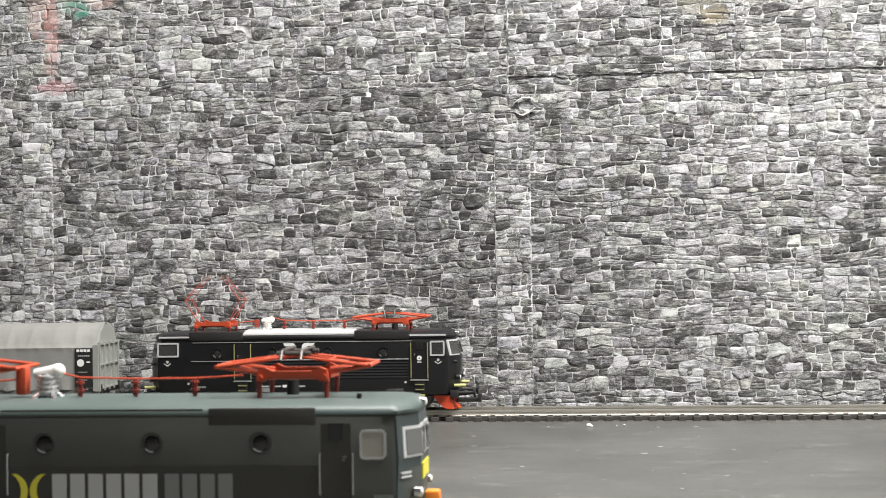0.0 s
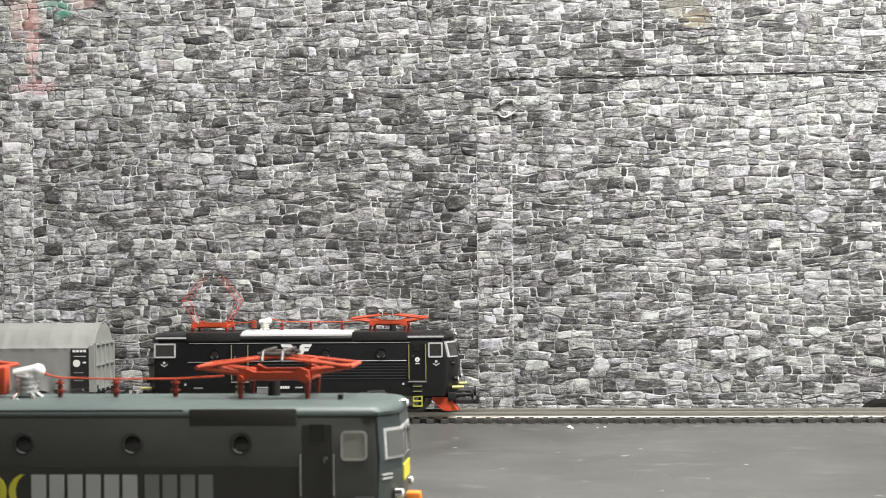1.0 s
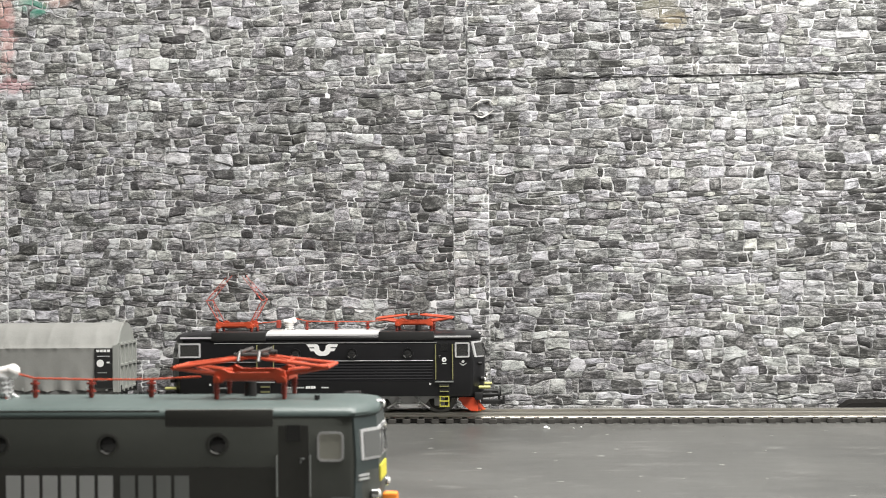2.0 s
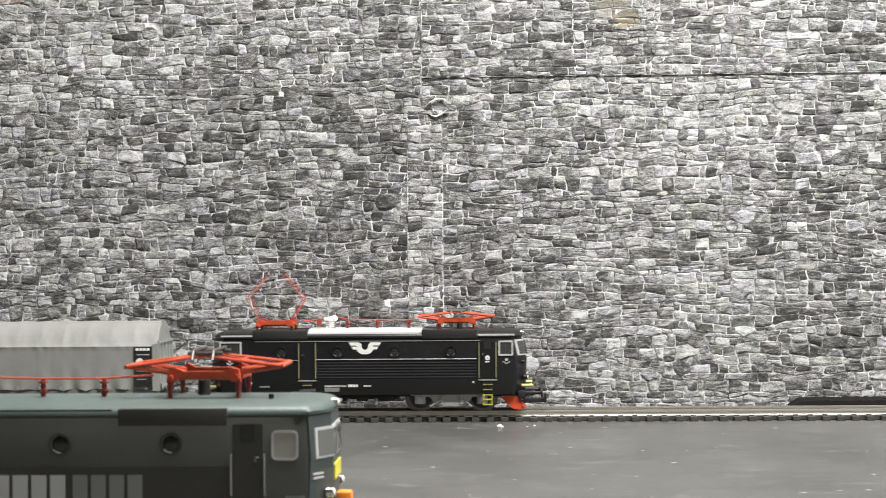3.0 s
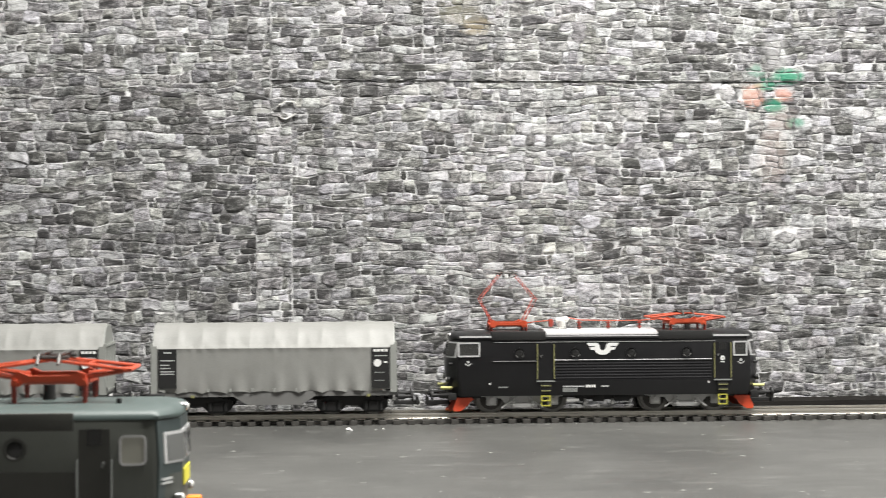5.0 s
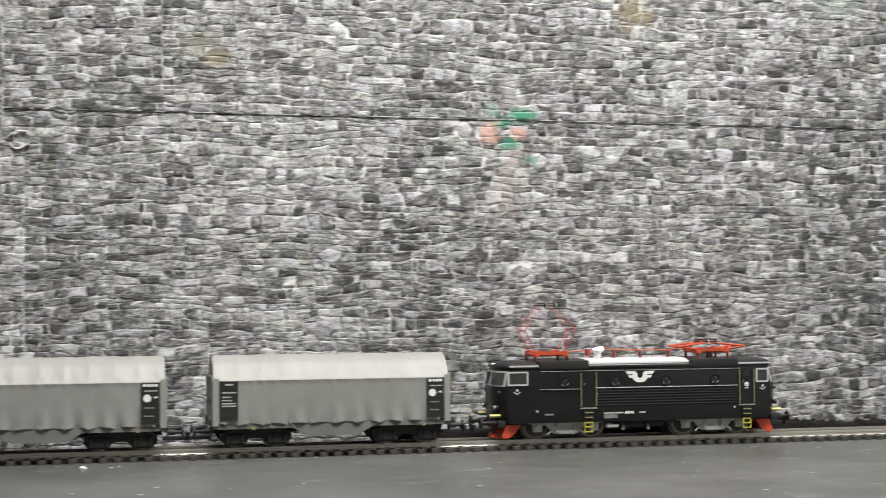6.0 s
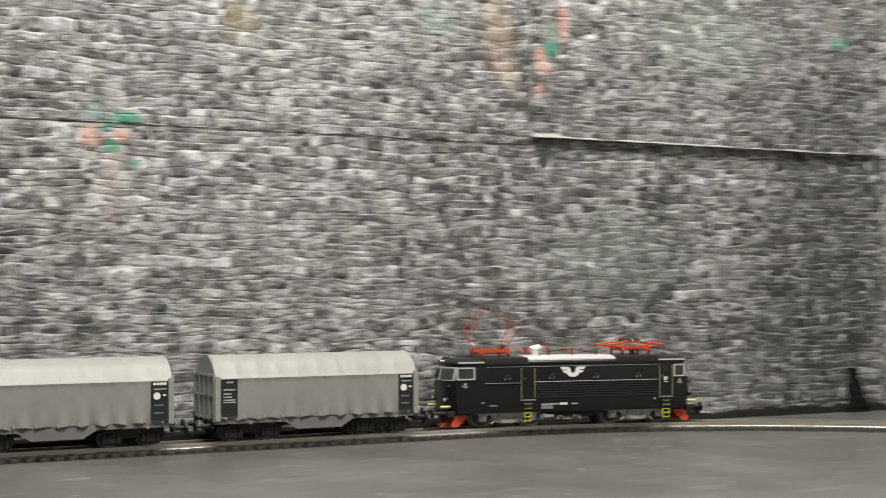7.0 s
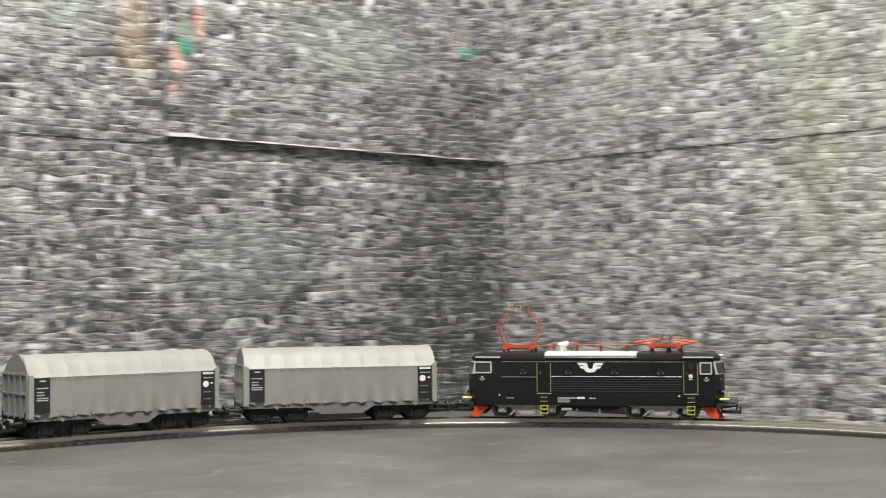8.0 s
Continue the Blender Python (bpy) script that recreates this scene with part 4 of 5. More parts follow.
def tarpaulin_mesh():
    """Arched sheet hood, a little slack over its hoops, with folds that deepen to the scalloped hem."""
    bm = BM()
    nx = 150
    prof = [(0.0166, 0.0182), (0.0167, 0.0200), (0.0167, 0.0222), (0.0167, 0.0250), (0.0167, 0.0285), (0.0167, 0.0325), (0.0166, 0.0360), (0.0166, 0.0383), (0.0167, 0.0387), (0.0167, 0.0389), (0.0162, 0.0393), (0.0150, 0.0412), (0.0130, 0.0442), (0.0108, 0.0470), (0.0082, 0.0493), (0.0050, 0.0507), (0.0, 0.0513)]
    prof = [(-y, z) for y, z in prof] + [(y, z) for y, z in prof[-2::-1]]
    rows = []
    for i in range(nx + 1):
        x = -0.0590 + 0.118 * i / nx
        hoop = abs(math.sin(math.pi * (x + 0.059) / 0.0118))
        ends = max(0.0, (abs(x) - 0.046) / 0.013)
        row = []
        for y, z in prof:
            s = 1 if y >= 0 else -1
            low = max(0.0, (0.0300 - z) / 0.0118)
            sag = (0.00030 * hoop) if z > 0.040 else 0.00005 * hoop
            fold = low ** 2.0 * 0.0006 * (noise.noise(Vector((x * 210, s * 3.1, z * 40))) + 0.6 * math.sin(x * 640 + s * 1.3 + z * 60))
            crease = 0.00038 * noise.noise(Vector((x * 330 + z * 250, s * 7.7, z * 160))) * (1.0 if 0.036 < z < 0.046 else 0.3)
            zz = z
            if z < 0.0215:
                zz = z - 0.0016 + 0.0011 * (hoop ** 0.6) * (1 - min(1.0, ends)) * (1 if z < 0.019 else 0.5) + 0.0020 * ends * ends
            n = Vector((0, s if z < 0.039 else y / 0.02, 0 if z < 0.039 else 0.8))
            n = n.normalized() if n.length else Vector((0, 0, 1))
            row.append(Vector((x, y, zz)) + n * (fold + crease - sag))
        rows.append(row)
    inner = [[Vector((p.x, p.y * 0.965, p.z - (0.0005 if p.z > 0.04 else 0.0))) for p in r] for r in rows]
    vo = [[bm.verts.new(p) for p in r] for r in rows]
    vi = [[bm.verts.new(p) for p in r] for r in inner]
    m = len(prof)
    for a in range(nx):
        for j in range(m - 1):
            bm.faces.new((vo[a][j], vo[a + 1][j], vo[a + 1][j + 1], vo[a][j + 1]))
            bm.faces.new((vi[a][j], vi[a][j + 1], vi[a + 1][j + 1], vi[a + 1][j]))
        for j in (0, m - 1):
            bm.faces.new((vo[a][j], vi[a][j], vi[a + 1][j], vo[a + 1][j]))
    for a in (0, nx):
        for j in range(m - 1):
            bm.faces.new((vo[a][j], vo[a][j + 1], vi[a][j + 1], vi[a][j]))
    return bm


def wagon_bogie(parent, x, sets):
    bg = new("bogie")
    bg.parent = parent
    tagged(bg, "black cast bogie")
    for sy in (-1, 1):
        bm = BM()
        y = sy * 0.0122
        out = [(x - 0.0178, 0.0128), (x - 0.0178, 0.0095), (x - 0.0150, 0.0066), (x - 0.0062, 0.0066), (x - 0.0030, 0.0100), (x + 0.0030, 0.0100), (x + 0.0062, 0.0066), (x + 0.0150, 0.0066), (x + 0.0178, 0.0095), (x + 0.0178, 0.0128), (x + 0.0100, 0.0146), (x - 0.0100, 0.0146)]
        add_prism(bm, out, y - 0.0009, y + 0.0009)
        for k in (-1, 1):
            add_box(bm, x + k * 0.0104, y + sy * 0.0008, 0.0098, 0.0052, 0.0018, 0.0050, bevel=0.0006)
            for j in (-1, 1):
                add_tube(bm, (x + k * 0.0104 + j * 0.0038, y + sy * 0.0008, 0.0078), (x + k * 0.0104 + j * 0.0038, y + sy * 0.0008, 0.0120), 0.0013)
        part("side_frame", bm, M_BLACK_MATT, bg)
    bm = BM()
    add_box(bm, x, 0, 0.0118, 0.006, 0.024, 0.003, bevel=0.0004)
    part("bolster", bm, M_BLACK_MATT, bg)
    for k in (-1, 1):
        sets.append((wheelset(parent, x + k * 0.0104, 0.0053, RAIL_TOP + 0.0053), 0.0053))


def wagon():
    w = thing("covered_wagon", "grey tarpaulin-hooded freight wagon coupled behind the locomotive", "freight wagon", "hooded wagons of the train")
    tp = part("tarpaulin", tarpaulin_mesh(), M_TARP, w, "slack grey tarpaulin hood with a scalloped hem", True)
    tp.data.set_sharp_from_angle(angle=radians(24))
    for sx in (-1, 1):
        bm = BM()
        prof = [(-0.0164, 0.0165), (-0.0164, 0.0385), (-0.0150, 0.0410), (-0.0106, 0.0470), (-0.0050, 0.0504), (0.0050, 0.0504), (0.0106, 0.0470), (0.0150, 0.0410), (0.0164, 0.0385), (0.0164, 0.0165)]
        add_loft(bm, [[(sx * 0.0582, y, z) for y, z in prof], [(sx * 0.0596, y, z) for y, z in prof]])
        ew = part("end_wall", bm, M_ENDWALL, w, "ribbed grey end wall")
        for y in (-0.0150, -0.0075, 0.0, 0.0075, 0.0150):
            part("rib", add_box(BM(), sx * 0.0600, y, 0.0290, 0.0012, 0.0012, 0.025), M_ENDWALL, ew)
        for z in (0.0180, 0.0300, 0.0405):
            part("cross_rib", add_box(BM(), sx * 0.0600, 0, z, 0.0010, 0.031, 0.0010), M_ENDWALL, ew)
        for sy in (-1, 1):
            part("corner_post", add_box(BM(), sx * 0.0587, sy * 0.0168, 0.0285, 0.0028, 0.0010, 0.0235), M_ENDWALL, w)
        buffer_pair(w, sx * 0.0605, sx, 0.0138)
        bm = BM()
        add_box(bm, sx * 0.0660, 0, 0.0100, 0.013, 0.0045, 0.0018, bevel=0.0003)
        add_box(bm, sx * 0.0712, 0, 0.0110, 0.0012, 0.0100, 0.0040)
        part("coupler", bm, M_BLACK_MATT, w, "black hook coupler")
        for sy in (-1, 1):
            bm = BM()
            add_tube(bm, (sx * 0.0608, sy * 0.014, 0.0200), (sx * 0.0608, sy * 0.014, 0.0120), 0.0004)
            add_tube(bm, (sx * 0.0608, sy * 0.0155, 0.0135), (sx * 0.0608, sy * 0.0105, 0.0120), 0.0004)
            part("shunter_step", bm, M_BLACK_MATT, w, smooth=True)
    for sy in (-1, 1):
        bm = BM()
        out = [(-0.0600, 0.0176), (-0.0600, 0.0150), (-0.0200, 0.0150), (-0.0130, 0.0108), (0.0130, 0.0108), (0.0200, 0.0150), (0.0600, 0.0150), (0.0600, 0.0176)]
        add_prism(bm, out, sy * 0.0155 - 0.0006, sy * 0.0155 + 0.0006)
        part("side_sill", bm, M_FRAMEGREY, w, "grey fish-bellied side sill")
        y = sy * 0.0170
        for x, wd, z0, z1, kind in ((-0.0522, 0.0090, 0.0195, 0.0386, 0), (0.0524, 0.0088, 0.0188, 0.0386, 1)):
            x = x * (1 if sy < 0 else -1)
            bm = BM()
            add_box(bm, x, y, (z0 + z1) / 2, wd, 0.0006, z1 - z0)
            pn = part("data_panel", bm, M_BLACK_MATT, w, "black lettering panel")
            yb = y + sy * 0.0003
            if kind:
                text_bars(pn, "lettering_top", x - 0.0037, x + 0.0037, 0.0368, 0.0381, yb, sy, 4, M_WHITE)
                text_bars(pn, "lettering_line", x - 0.0030, x + 0.0034, 0.0345, 0.0350, yb, sy, 6, M_GREYPRINT)
                bm = BM()
                bmesh.ops.create_cone(bm, cap_ends=True, segments=16, radius1=0.0019, radius2=0.0019, depth=0.0002, matrix=Matrix.Translation((x - 0.0015, yb, 0.0312)) @ pose(0, 0, 0, 90))
                add_box(bm, x + 0.0025, yb, 0.0316, 0.0016, 0.0002, 0.0008)
                part("round_mark", bm, M_WHITE, pn, "round white mark")
                text_bars(pn, "lettering_low", x - 0.0030, x + 0.0020, 0.0262, 0.0268, yb, sy, 5, M_DIMPRINT)
                text_bars(pn, "lettering_foot", x - 0.0030, x + 0.0020, 0.0222, 0.0228, yb, sy, 5, M_DIMPRINT)
            else:
                text_bars(pn, "lettering_top", x - 0.0018, x + 0.0020, 0.0366, 0.0374, yb, sy, 4, M_GREYPRINT)
                for z, a, b in ((0.0328, -0.0034, 0.0034), (0.0306, -0.0034, 0.0010), (0.0290, -0.0034, 0.0014), (0.0274, -0.0034, 0.0034), (0.0262, -0.0034, 0.0034)):
                    text_bars(pn, "lettering_line", x + a, x + b, z, z + 0.0006, yb, sy, 7, M_GREYPRINT)
        for x in (-0.0400, 0.0465):
            bm = BM()
            add_box(bm, x, sy * 0.0163, 0.0152, 0.0016, 0.0006, 0.0013)
            part("yellow_tag", bm, M_RAILING, w, "small yellow tag on the sill")
        bm = BM()
        for k in range(-5, 6):
            add_box(bm, k * 0.0108, sy * 0.0166, 0.0182, 0.0012, 0.0008, 0.0016)
        part("hem_clips", bm, M_ENDWALL, w)
    bm = BM()
    add_box(bm, 0, 0, 0.0166, 0.1200, 0.0300, 0.0020)
    add_box(bm, 0, 0, 0.0140, 0.1180, 0.0080, 0.0040)
    part("floor_frame", bm, M_BLACK_MATT, w)
    sets = []
    for x in (-0.0384, 0.0384):
        wagon_bogie(w, x, sets)
    return w, sets


# ---- setting: board, walls, room ----


def slab(name, x0, x1, y0, y1, z0, z1, material, label, category, kind="structure"):
    bm = BM()
    add_box(bm, (x0 + x1) / 2, (y0 + y1) / 2, (z0 + z1) / 2, x1 - x0, y1 - y0, z1 - z0)
    ob = part(name, bm, material)
    return tagged(ob, label, category, "", kind)


slab("ground", -1.40, WALL_X + 0.0012, -0.90, WALL_Y + 0.0012, -0.03, 0.0, M_BOARD, "dark grey painted layout board with pale scuffs", "layout board")
slab("floor", -2.2, WALL_X + 0.05, -2.2, WALL_Y + 0.05, -0.92, -0.90, M_ROOM, "plain grey floor of the room", "floor")
slab("ceiling", -2.2, WALL_X + 0.05, -2.2, WALL_Y + 0.05, ROOM_TOP, ROOM_TOP + 0.05, M_CEIL, "plain white ceiling", "ceiling")
slab("wall_south", -2.2, WALL_X + 0.05, -2.25, -2.2, -0.92, ROOM_TOP, M_ROOM, "plain light room wall", "wall")
slab("wall_west", -2.25, -2.2, -2.2, WALL_Y + 0.05, -0.92, ROOM_TOP, M_ROOM, "plain light room wall", "wall")
slab("wall_north", -2.2, WALL_X + 0.0012, WALL_Y + 0.0012, WALL_Y + 0.05, -0.90, ROOM_TOP, M_MORTAR, "wall behind the layout pasted with grey stone-print sheets", "wall")
slab("wall_east", WALL_X + 0.0012, WALL_X + 0.05, -2.2, WALL_Y + 0.05, -0.90, ROOM_TOP, M_MORTAR, "side wall of the layout pasted with grey stone-print sheets", "wall")

lamp_box = thing("ceiling_lamp", "long white ceiling lamp panel", "ceiling lamp")
bm = BM()
add_box(bm, 0.30, 0.38, ROOM_TOP - 0.0125, 0.82, 0.30, 0.025)
part("housing", bm, M_CEIL, lamp_box)


def stone_field(u0, u1, z0, z1, seed):
    """Courses of irregular stones over a stretch of wall: corner lists in (u, z), with joints left between them."""
    rnd = random.Random(seed)
    out = []
    z = z0
    heights = []
    while z < z1:
        h = rnd.choice((0.0029, 0.0036, 0.0042, 0.0048, 0.0056))
        heights.append((z, min(h, z1 - z)))
        z += h

    def wave(k, u, base):
        if base <= z0 + 1e-6 or base >= z1 - 1e-6:
            return base
        room = min(1.0, (base - z0) / 0.014, (z1 - base) / 0.014)
        drift = 0.0042 * noise.noise(Vector((u * 16, k * 0.33, seed))) + 0.0019 * noise.noise(Vector((u * 62, k * 0.8, seed + 4)))
        return base + room * drift + 0.0013 * noise.noise(Vector((u * 95, k * 2.1, seed + 9)))

    for k, (zb, h) in enumerate(heights):
        u = u0
        lean0 = 0.0
        while u < u1 - 0.0005:
            w = min(rnd.choice((0.0032, 0.0048, 0.0062, 0.0076, 0.0092, 0.0118)) * rnd.uniform(0.8, 1.2), u1 - u)
            lean1 = rnd.uniform(-0.0014, 0.0014)
            cells = [(0.0, 1.0)]
            if h > 0.0044 and w < 0.0085 and rnd.random() < 0.25:
                c = rnd.uniform(0.38, 0.62)
                cells = [(0.0, c), (c, 1.0)]
            for ca, cb in cells:
                def at(s, v):
                    uu = u + w * s + (lean0 * (1 - s) + lean1 * s) * (v - 0.5)
                    lo, hi = wave(k, uu, zb), wave(k + 1, uu, zb + h)
                    return uu, lo + (hi - lo) * v
                j = 0.00034
                e, r = 0.00017 / max(w, 1e-4), 0.00016 / max(h * (cb - ca), 1e-4)
                a, b = ca + (cb - ca) * r, cb - (cb - ca) * r
                cu, cv = min(0.3, rnd.uniform(0.0002, 0.0010) / w), min(0.35, rnd.uniform(0.0002, 0.0010) / h)
                ring = [(e + cu, a), (0.5, a), (1 - e - cu, a), (1 - e, a + (b - a) * cv), (1 - e, (a + b) / 2), (1 - e, b - (b - a) * cv), (1 - e - cu * rnd.uniform(0.3, 1.6), b), (0.5, b), (e + cu * rnd.uniform(0.3, 1.6), b), (e, b - (b - a) * cv), (e, (a + b) / 2), (e, a + (b - a) * cv)]
                pts = []
                for s, v in ring:
                    uu, zz = at(s, v)
                    pts.append((uu + rnd.uniform(-j, j), zz + rnd.uniform(-j, j) * 0.8))
                out.append(pts)
            lean0 = lean1
            u += w
    # round boulders that break through the courses
    middle = [(sum(p[0] for p in q) / 12, sum(p[1] for p in q) / 12) for q in out]
    boulders, gone = [], set()
    for _ in range(int((u1 - u0) * (z1 - z0) / 0.00120)):
        bu, bz = rnd.uniform(u0 + 0.009, u1 - 0.009), rnd.uniform(z0 + 0.007, z1 - 0.007)
        ru, rz = rnd.uniform(0.0042, 0.0068), rnd.uniform(0.0034, 0.0050)
        if u1 - u0 < 0.03 or any(abs(bu - c[0]) < 0.014 and abs(bz - c[1]) < 0.011 for c in boulders):
            continue
        boulders.append((bu, bz))
        gone |= {i for i, (mu, mz) in enumerate(middle) if ((mu - bu) / (ru * 0.8)) ** 2 + ((mz - bz) / (rz * 0.8)) ** 2 < 1}
        out.append([(bu + ru * math.cos(a) * rnd.uniform(0.85, 1.1), bz + rz * math.sin(a) * rnd.uniform(0.82, 1.1)) for a in [math.tau * k / 12 for k in range(12)]])
    return [q for i, q in enumerate(out) if i not in gone]


def stones_mesh(name, fields, place):
    """One mesh of low stones from corner lists; place maps (u, z, out) to the world."""
    verts, faces = [], []
    rnd = random.Random(3)
    for pts in fields:
        n = len(pts)
        s = len(verts)
        cu, cz = sum(p[0] for p in pts) / n, sum(p[1] for p in pts) / n
        tu, tz, up = rnd.uniform(-0.05, 0.05), rnd.uniform(-0.09, 0.04), rnd.uniform(0.00018, 0.00036)
        if max(p[1] for p in pts) - min(p[1] for p in pts) > 0.0062:
            up += 0.00012
        verts += [place(u, z, 0.0) for u, z in pts]
        verts += [place(cu + (u - cu) * 0.93, cz + (z - cz) * 0.91, 0.00014) for u, z in pts]
        ru, rz = rnd.uniform(-0.0005, 0.0005), rnd.uniform(-0.0003, 0.0003)
        for u, z in pts:
            du, dz = (u - cu) * rnd.uniform(0.50, 0.80), (z - cz) * rnd.uniform(0.45, 0.75)
            verts.append(place(cu + du + ru, cz + dz + rz, up + tu * du + tz * dz + rnd.uniform(-0.00003, 0.00003)))
        faces.append(tuple(range(s + 2 * n, s + 3 * n)))
        for r in (0, n):
            faces += [(s + r + i, s + r + (i + 1) % n, s + r + n + (i + 1) % n, s + r + n + i) for i in range(n)]
    me = bpy.data.meshes.new(name)
    me.from_pydata(verts, [], faces)
    bm = BM()
    bm.from_mesh(me)
    bmesh.ops.recalc_face_normals(bm, faces=bm.faces)
    bm.to_mesh(me)
    bm.free()
    return me


def sheet(name, u0, u1, z0, z1, proud, axis, seed, material, label, parent, keep=None):
    """A pasted print sheet: a thin board with stones in low relief on it."""
    bm = BM()
    face = (lambda u, z, o: (u, WALL_Y - proud - o, z)) if axis == "X" else (lambda u, z, o: (WALL_X - proud - o, u, z))
    a, b = face(u0, z0, 0.0), face(u1, z1, -proud - 0.0011)
    add_box(bm, (a[0] + b[0]) / 2, (a[1] + b[1]) / 2, (a[2] + b[2]) / 2, abs(a[0] - b[0]), abs(a[1] - b[1]), abs(a[2] - b[2]))
    sh = part(name, bm, M_MORTAR, parent, label)
    fields = stone_field(u0 + 0.0002, u1 - 0.0002, z0 + 0.0002, z1 - 0.0002, seed)
    single = []
    if keep:
        inside = lambda p: keep[0] < p[0][0] < keep[1] and keep[2] < p[0][1] < keep[3]
        single = [p for p in fields if inside(p)][:300]
        chosen = {id(p) for p in single}
        fields = [p for p in fields if id(p) not in chosen]
    me = stones_mesh("stonework", fields, face)
    me.materials.append(material)
    ob = new("stonework", me)
    ob.parent = sh
    tagged(ob, "rubble stones in many greys", "", "", "stuff")
    return sh, single, face


wall_n = bpy.data.objects["wall_north"]
wall_e = bpy.data.objects["wall_east"]
SEAM = 0.1775
left, _, _ = sheet("left_sheet", -0.45, -0.0402, 0.0, 0.33, 0.0007, "X", 10, M_BACK, "tall stone-print sheet", wall_n)
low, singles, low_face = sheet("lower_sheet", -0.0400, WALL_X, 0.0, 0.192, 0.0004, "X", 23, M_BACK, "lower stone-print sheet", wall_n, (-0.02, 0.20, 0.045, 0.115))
sheet("upper_sheet", -0.0400, 0.497, SEAM, 0.33, 0.0011, "X", 12, M_BACK, "upper stone-print sheet lapped over the lower", wall_n)
sheet("upper_patch", 0.0400, 0.0790, 0.2012, 0.33, 0.0016, "X", 18, M_BACK, "small stone-print piece lapped over the upper sheet", wall_n)
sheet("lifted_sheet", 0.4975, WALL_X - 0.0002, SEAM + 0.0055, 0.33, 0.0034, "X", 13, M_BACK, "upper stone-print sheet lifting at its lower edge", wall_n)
bm = BM()
rnd = random.Random(8)
lip, x = [], 0.4975
while x < WALL_X - 0.004:
    lip.append((x, SEAM + 0.0047 + rnd.uniform(-0.0002, 0.0004), rnd.uniform(0.0002, 0.0011) * rnd.choice((0.4, 1.0, 1.3)) + (0.0020 if x < 0.515 else 0.0)))
    x += rnd.uniform(0.006, 0.016)
add_loft(bm, [[(x, WALL_Y - 0.0046, z), (x, WALL_Y - 0.0040, z + h), (x, WALL_Y - 0.0034, z + h), (x, WALL_Y - 0.0036, z)] for x, z, h in lip])
part("paper_edge", bm, M_SHEET_EDGE, wall_n, "bright curled paper edge")
sheet("patch_strip", -0.0480, -0.0290, 0.0, 0.160, 0.0011, "X", 14, M_STRIP, "narrow paler stone-print strip", wall_n)
sheet("edge_strip", -0.3060, -0.2890, 0.0, 0.165, 0.0011, "X", 15, M_EDGE, "narrow paler stone-print strip", wall_n)
sheet("side_lower_sheet", 0.28, WALL_Y - 0.0006, 0.0, 0.192, 0.0004, "Y", 16, M_SIDE, "lower stone-print sheet of the side wall", wall_e)
sheet("side_upper_sheet", 0.28, WALL_Y - 0.0006, SEAM + 0.003, 0.33, 0.0014, "Y", 17, M_SIDE, "upper stone-print sheet of the side wall", wall_e)

# ---- track ----


def track_point(s):
    """A point of the far track's axis and its heading, by the length along it (s is x on the straight)."""
    turn = CURVE_R * math.pi / 2
    if s < CURVE_X:
        return Vector((s, TRACK_Y)), 0.0
    if s < CURVE_X + turn:
        a = (s - CURVE_X) / CURVE_R
        return Vector((CURVE_X + CURVE_R * math.sin(a), TRACK_Y - CURVE_R + CURVE_R * math.cos(a))), -a
    return Vector((CURVE_X + CURVE_R, TRACK_Y - CURVE_R - (s - CURVE_X - turn))), -math.pi / 2


RAIL_PROFILE = [(-0.0011, 0.0022), (0.0011, 0.0022), (0.0011, 0.0026), (0.0004, 0.0030), (0.0004, 0.0042), (0.0006, 0.0044), (0.0006, RAIL_TOP), (-0.0006, RAIL_TOP), (-0.0006, 0.0044), (-0.0004, 0.0042), (-0.0004, 0.0030), (-0.0011, 0.0026)]


def build_track(name, label, steps, point):
    tr = thing(name, label, "railway track", "", "structure")
    for side in (-1, 1):
        rings = []
        for s in steps:
            p, a = point(s)
            nx, ny = -math.sin(a), math.cos(a)
            rings.append([(p.x + nx * (side * 0.00885 + o), p.y + ny * (side * 0.00885 + o), z) for o, z in RAIL_PROFILE])
        part("rail", add_loft(BM(), rings), M_RAIL, tr, "bright nickel rail")
    bm = BM()
    add_box(bm, 0, 0, 0.0011, 0.0036, 0.0300, 0.0022)
    for sy in (-1, 1):
        for o in (-0.0017, 0.0017):
            add_box(bm, 0, sy * 0.00885 + o, 0.0025, 0.0024, 0.0009, 0.0008)
    first = part("sleeper", bm, M_SLEEPER, tr)
    s = steps[0] + 0.004
    k = 0
    while s < steps[-1]:
        p, a = point(s)
        ob = first if k == 0 else new("sleeper", first.data)
        ob.parent = tr
        ob.matrix_basis = Matrix.Translation((p.x, p.y, 0)) @ Matrix.Rotation(a, 4, "Z")
        s += 0.0072
        k += 1
    rings = []
    for side in (-1, 1):
        rings = []
        for s in steps:
            p, a = point(s)
            nx, ny = -math.sin(a), math.cos(a)
            rings.append([(p.x + nx * (side * 0.00885 + o), p.y + ny * (side * 0.00885 + o), z) for o, z in ((-0.0016, 0.0004), (0.0016, 0.0004), (0.0016, 0.0019), (-0.0016, 0.0019))])
        part("sleeper_web", add_loft(BM(), rings), M_SLEEPER, tr)
    return tr


far_steps = [-0.70, CURVE_X] + [CURVE_X + CURVE_R * math.pi / 2 * k / 48 for k in range(1, 49)] + [CURVE_X + CURVE_R * math.pi / 2 + 0.35]
build_track("far_track", "model railway track with dark sleepers and bright rails", far_steps, track_point)
build_track("near_track", "model railway track under the slate-green locomotive", [-0.36, 0.02], lambda s: (Vector((s, NEAR_Y)), 0.0))


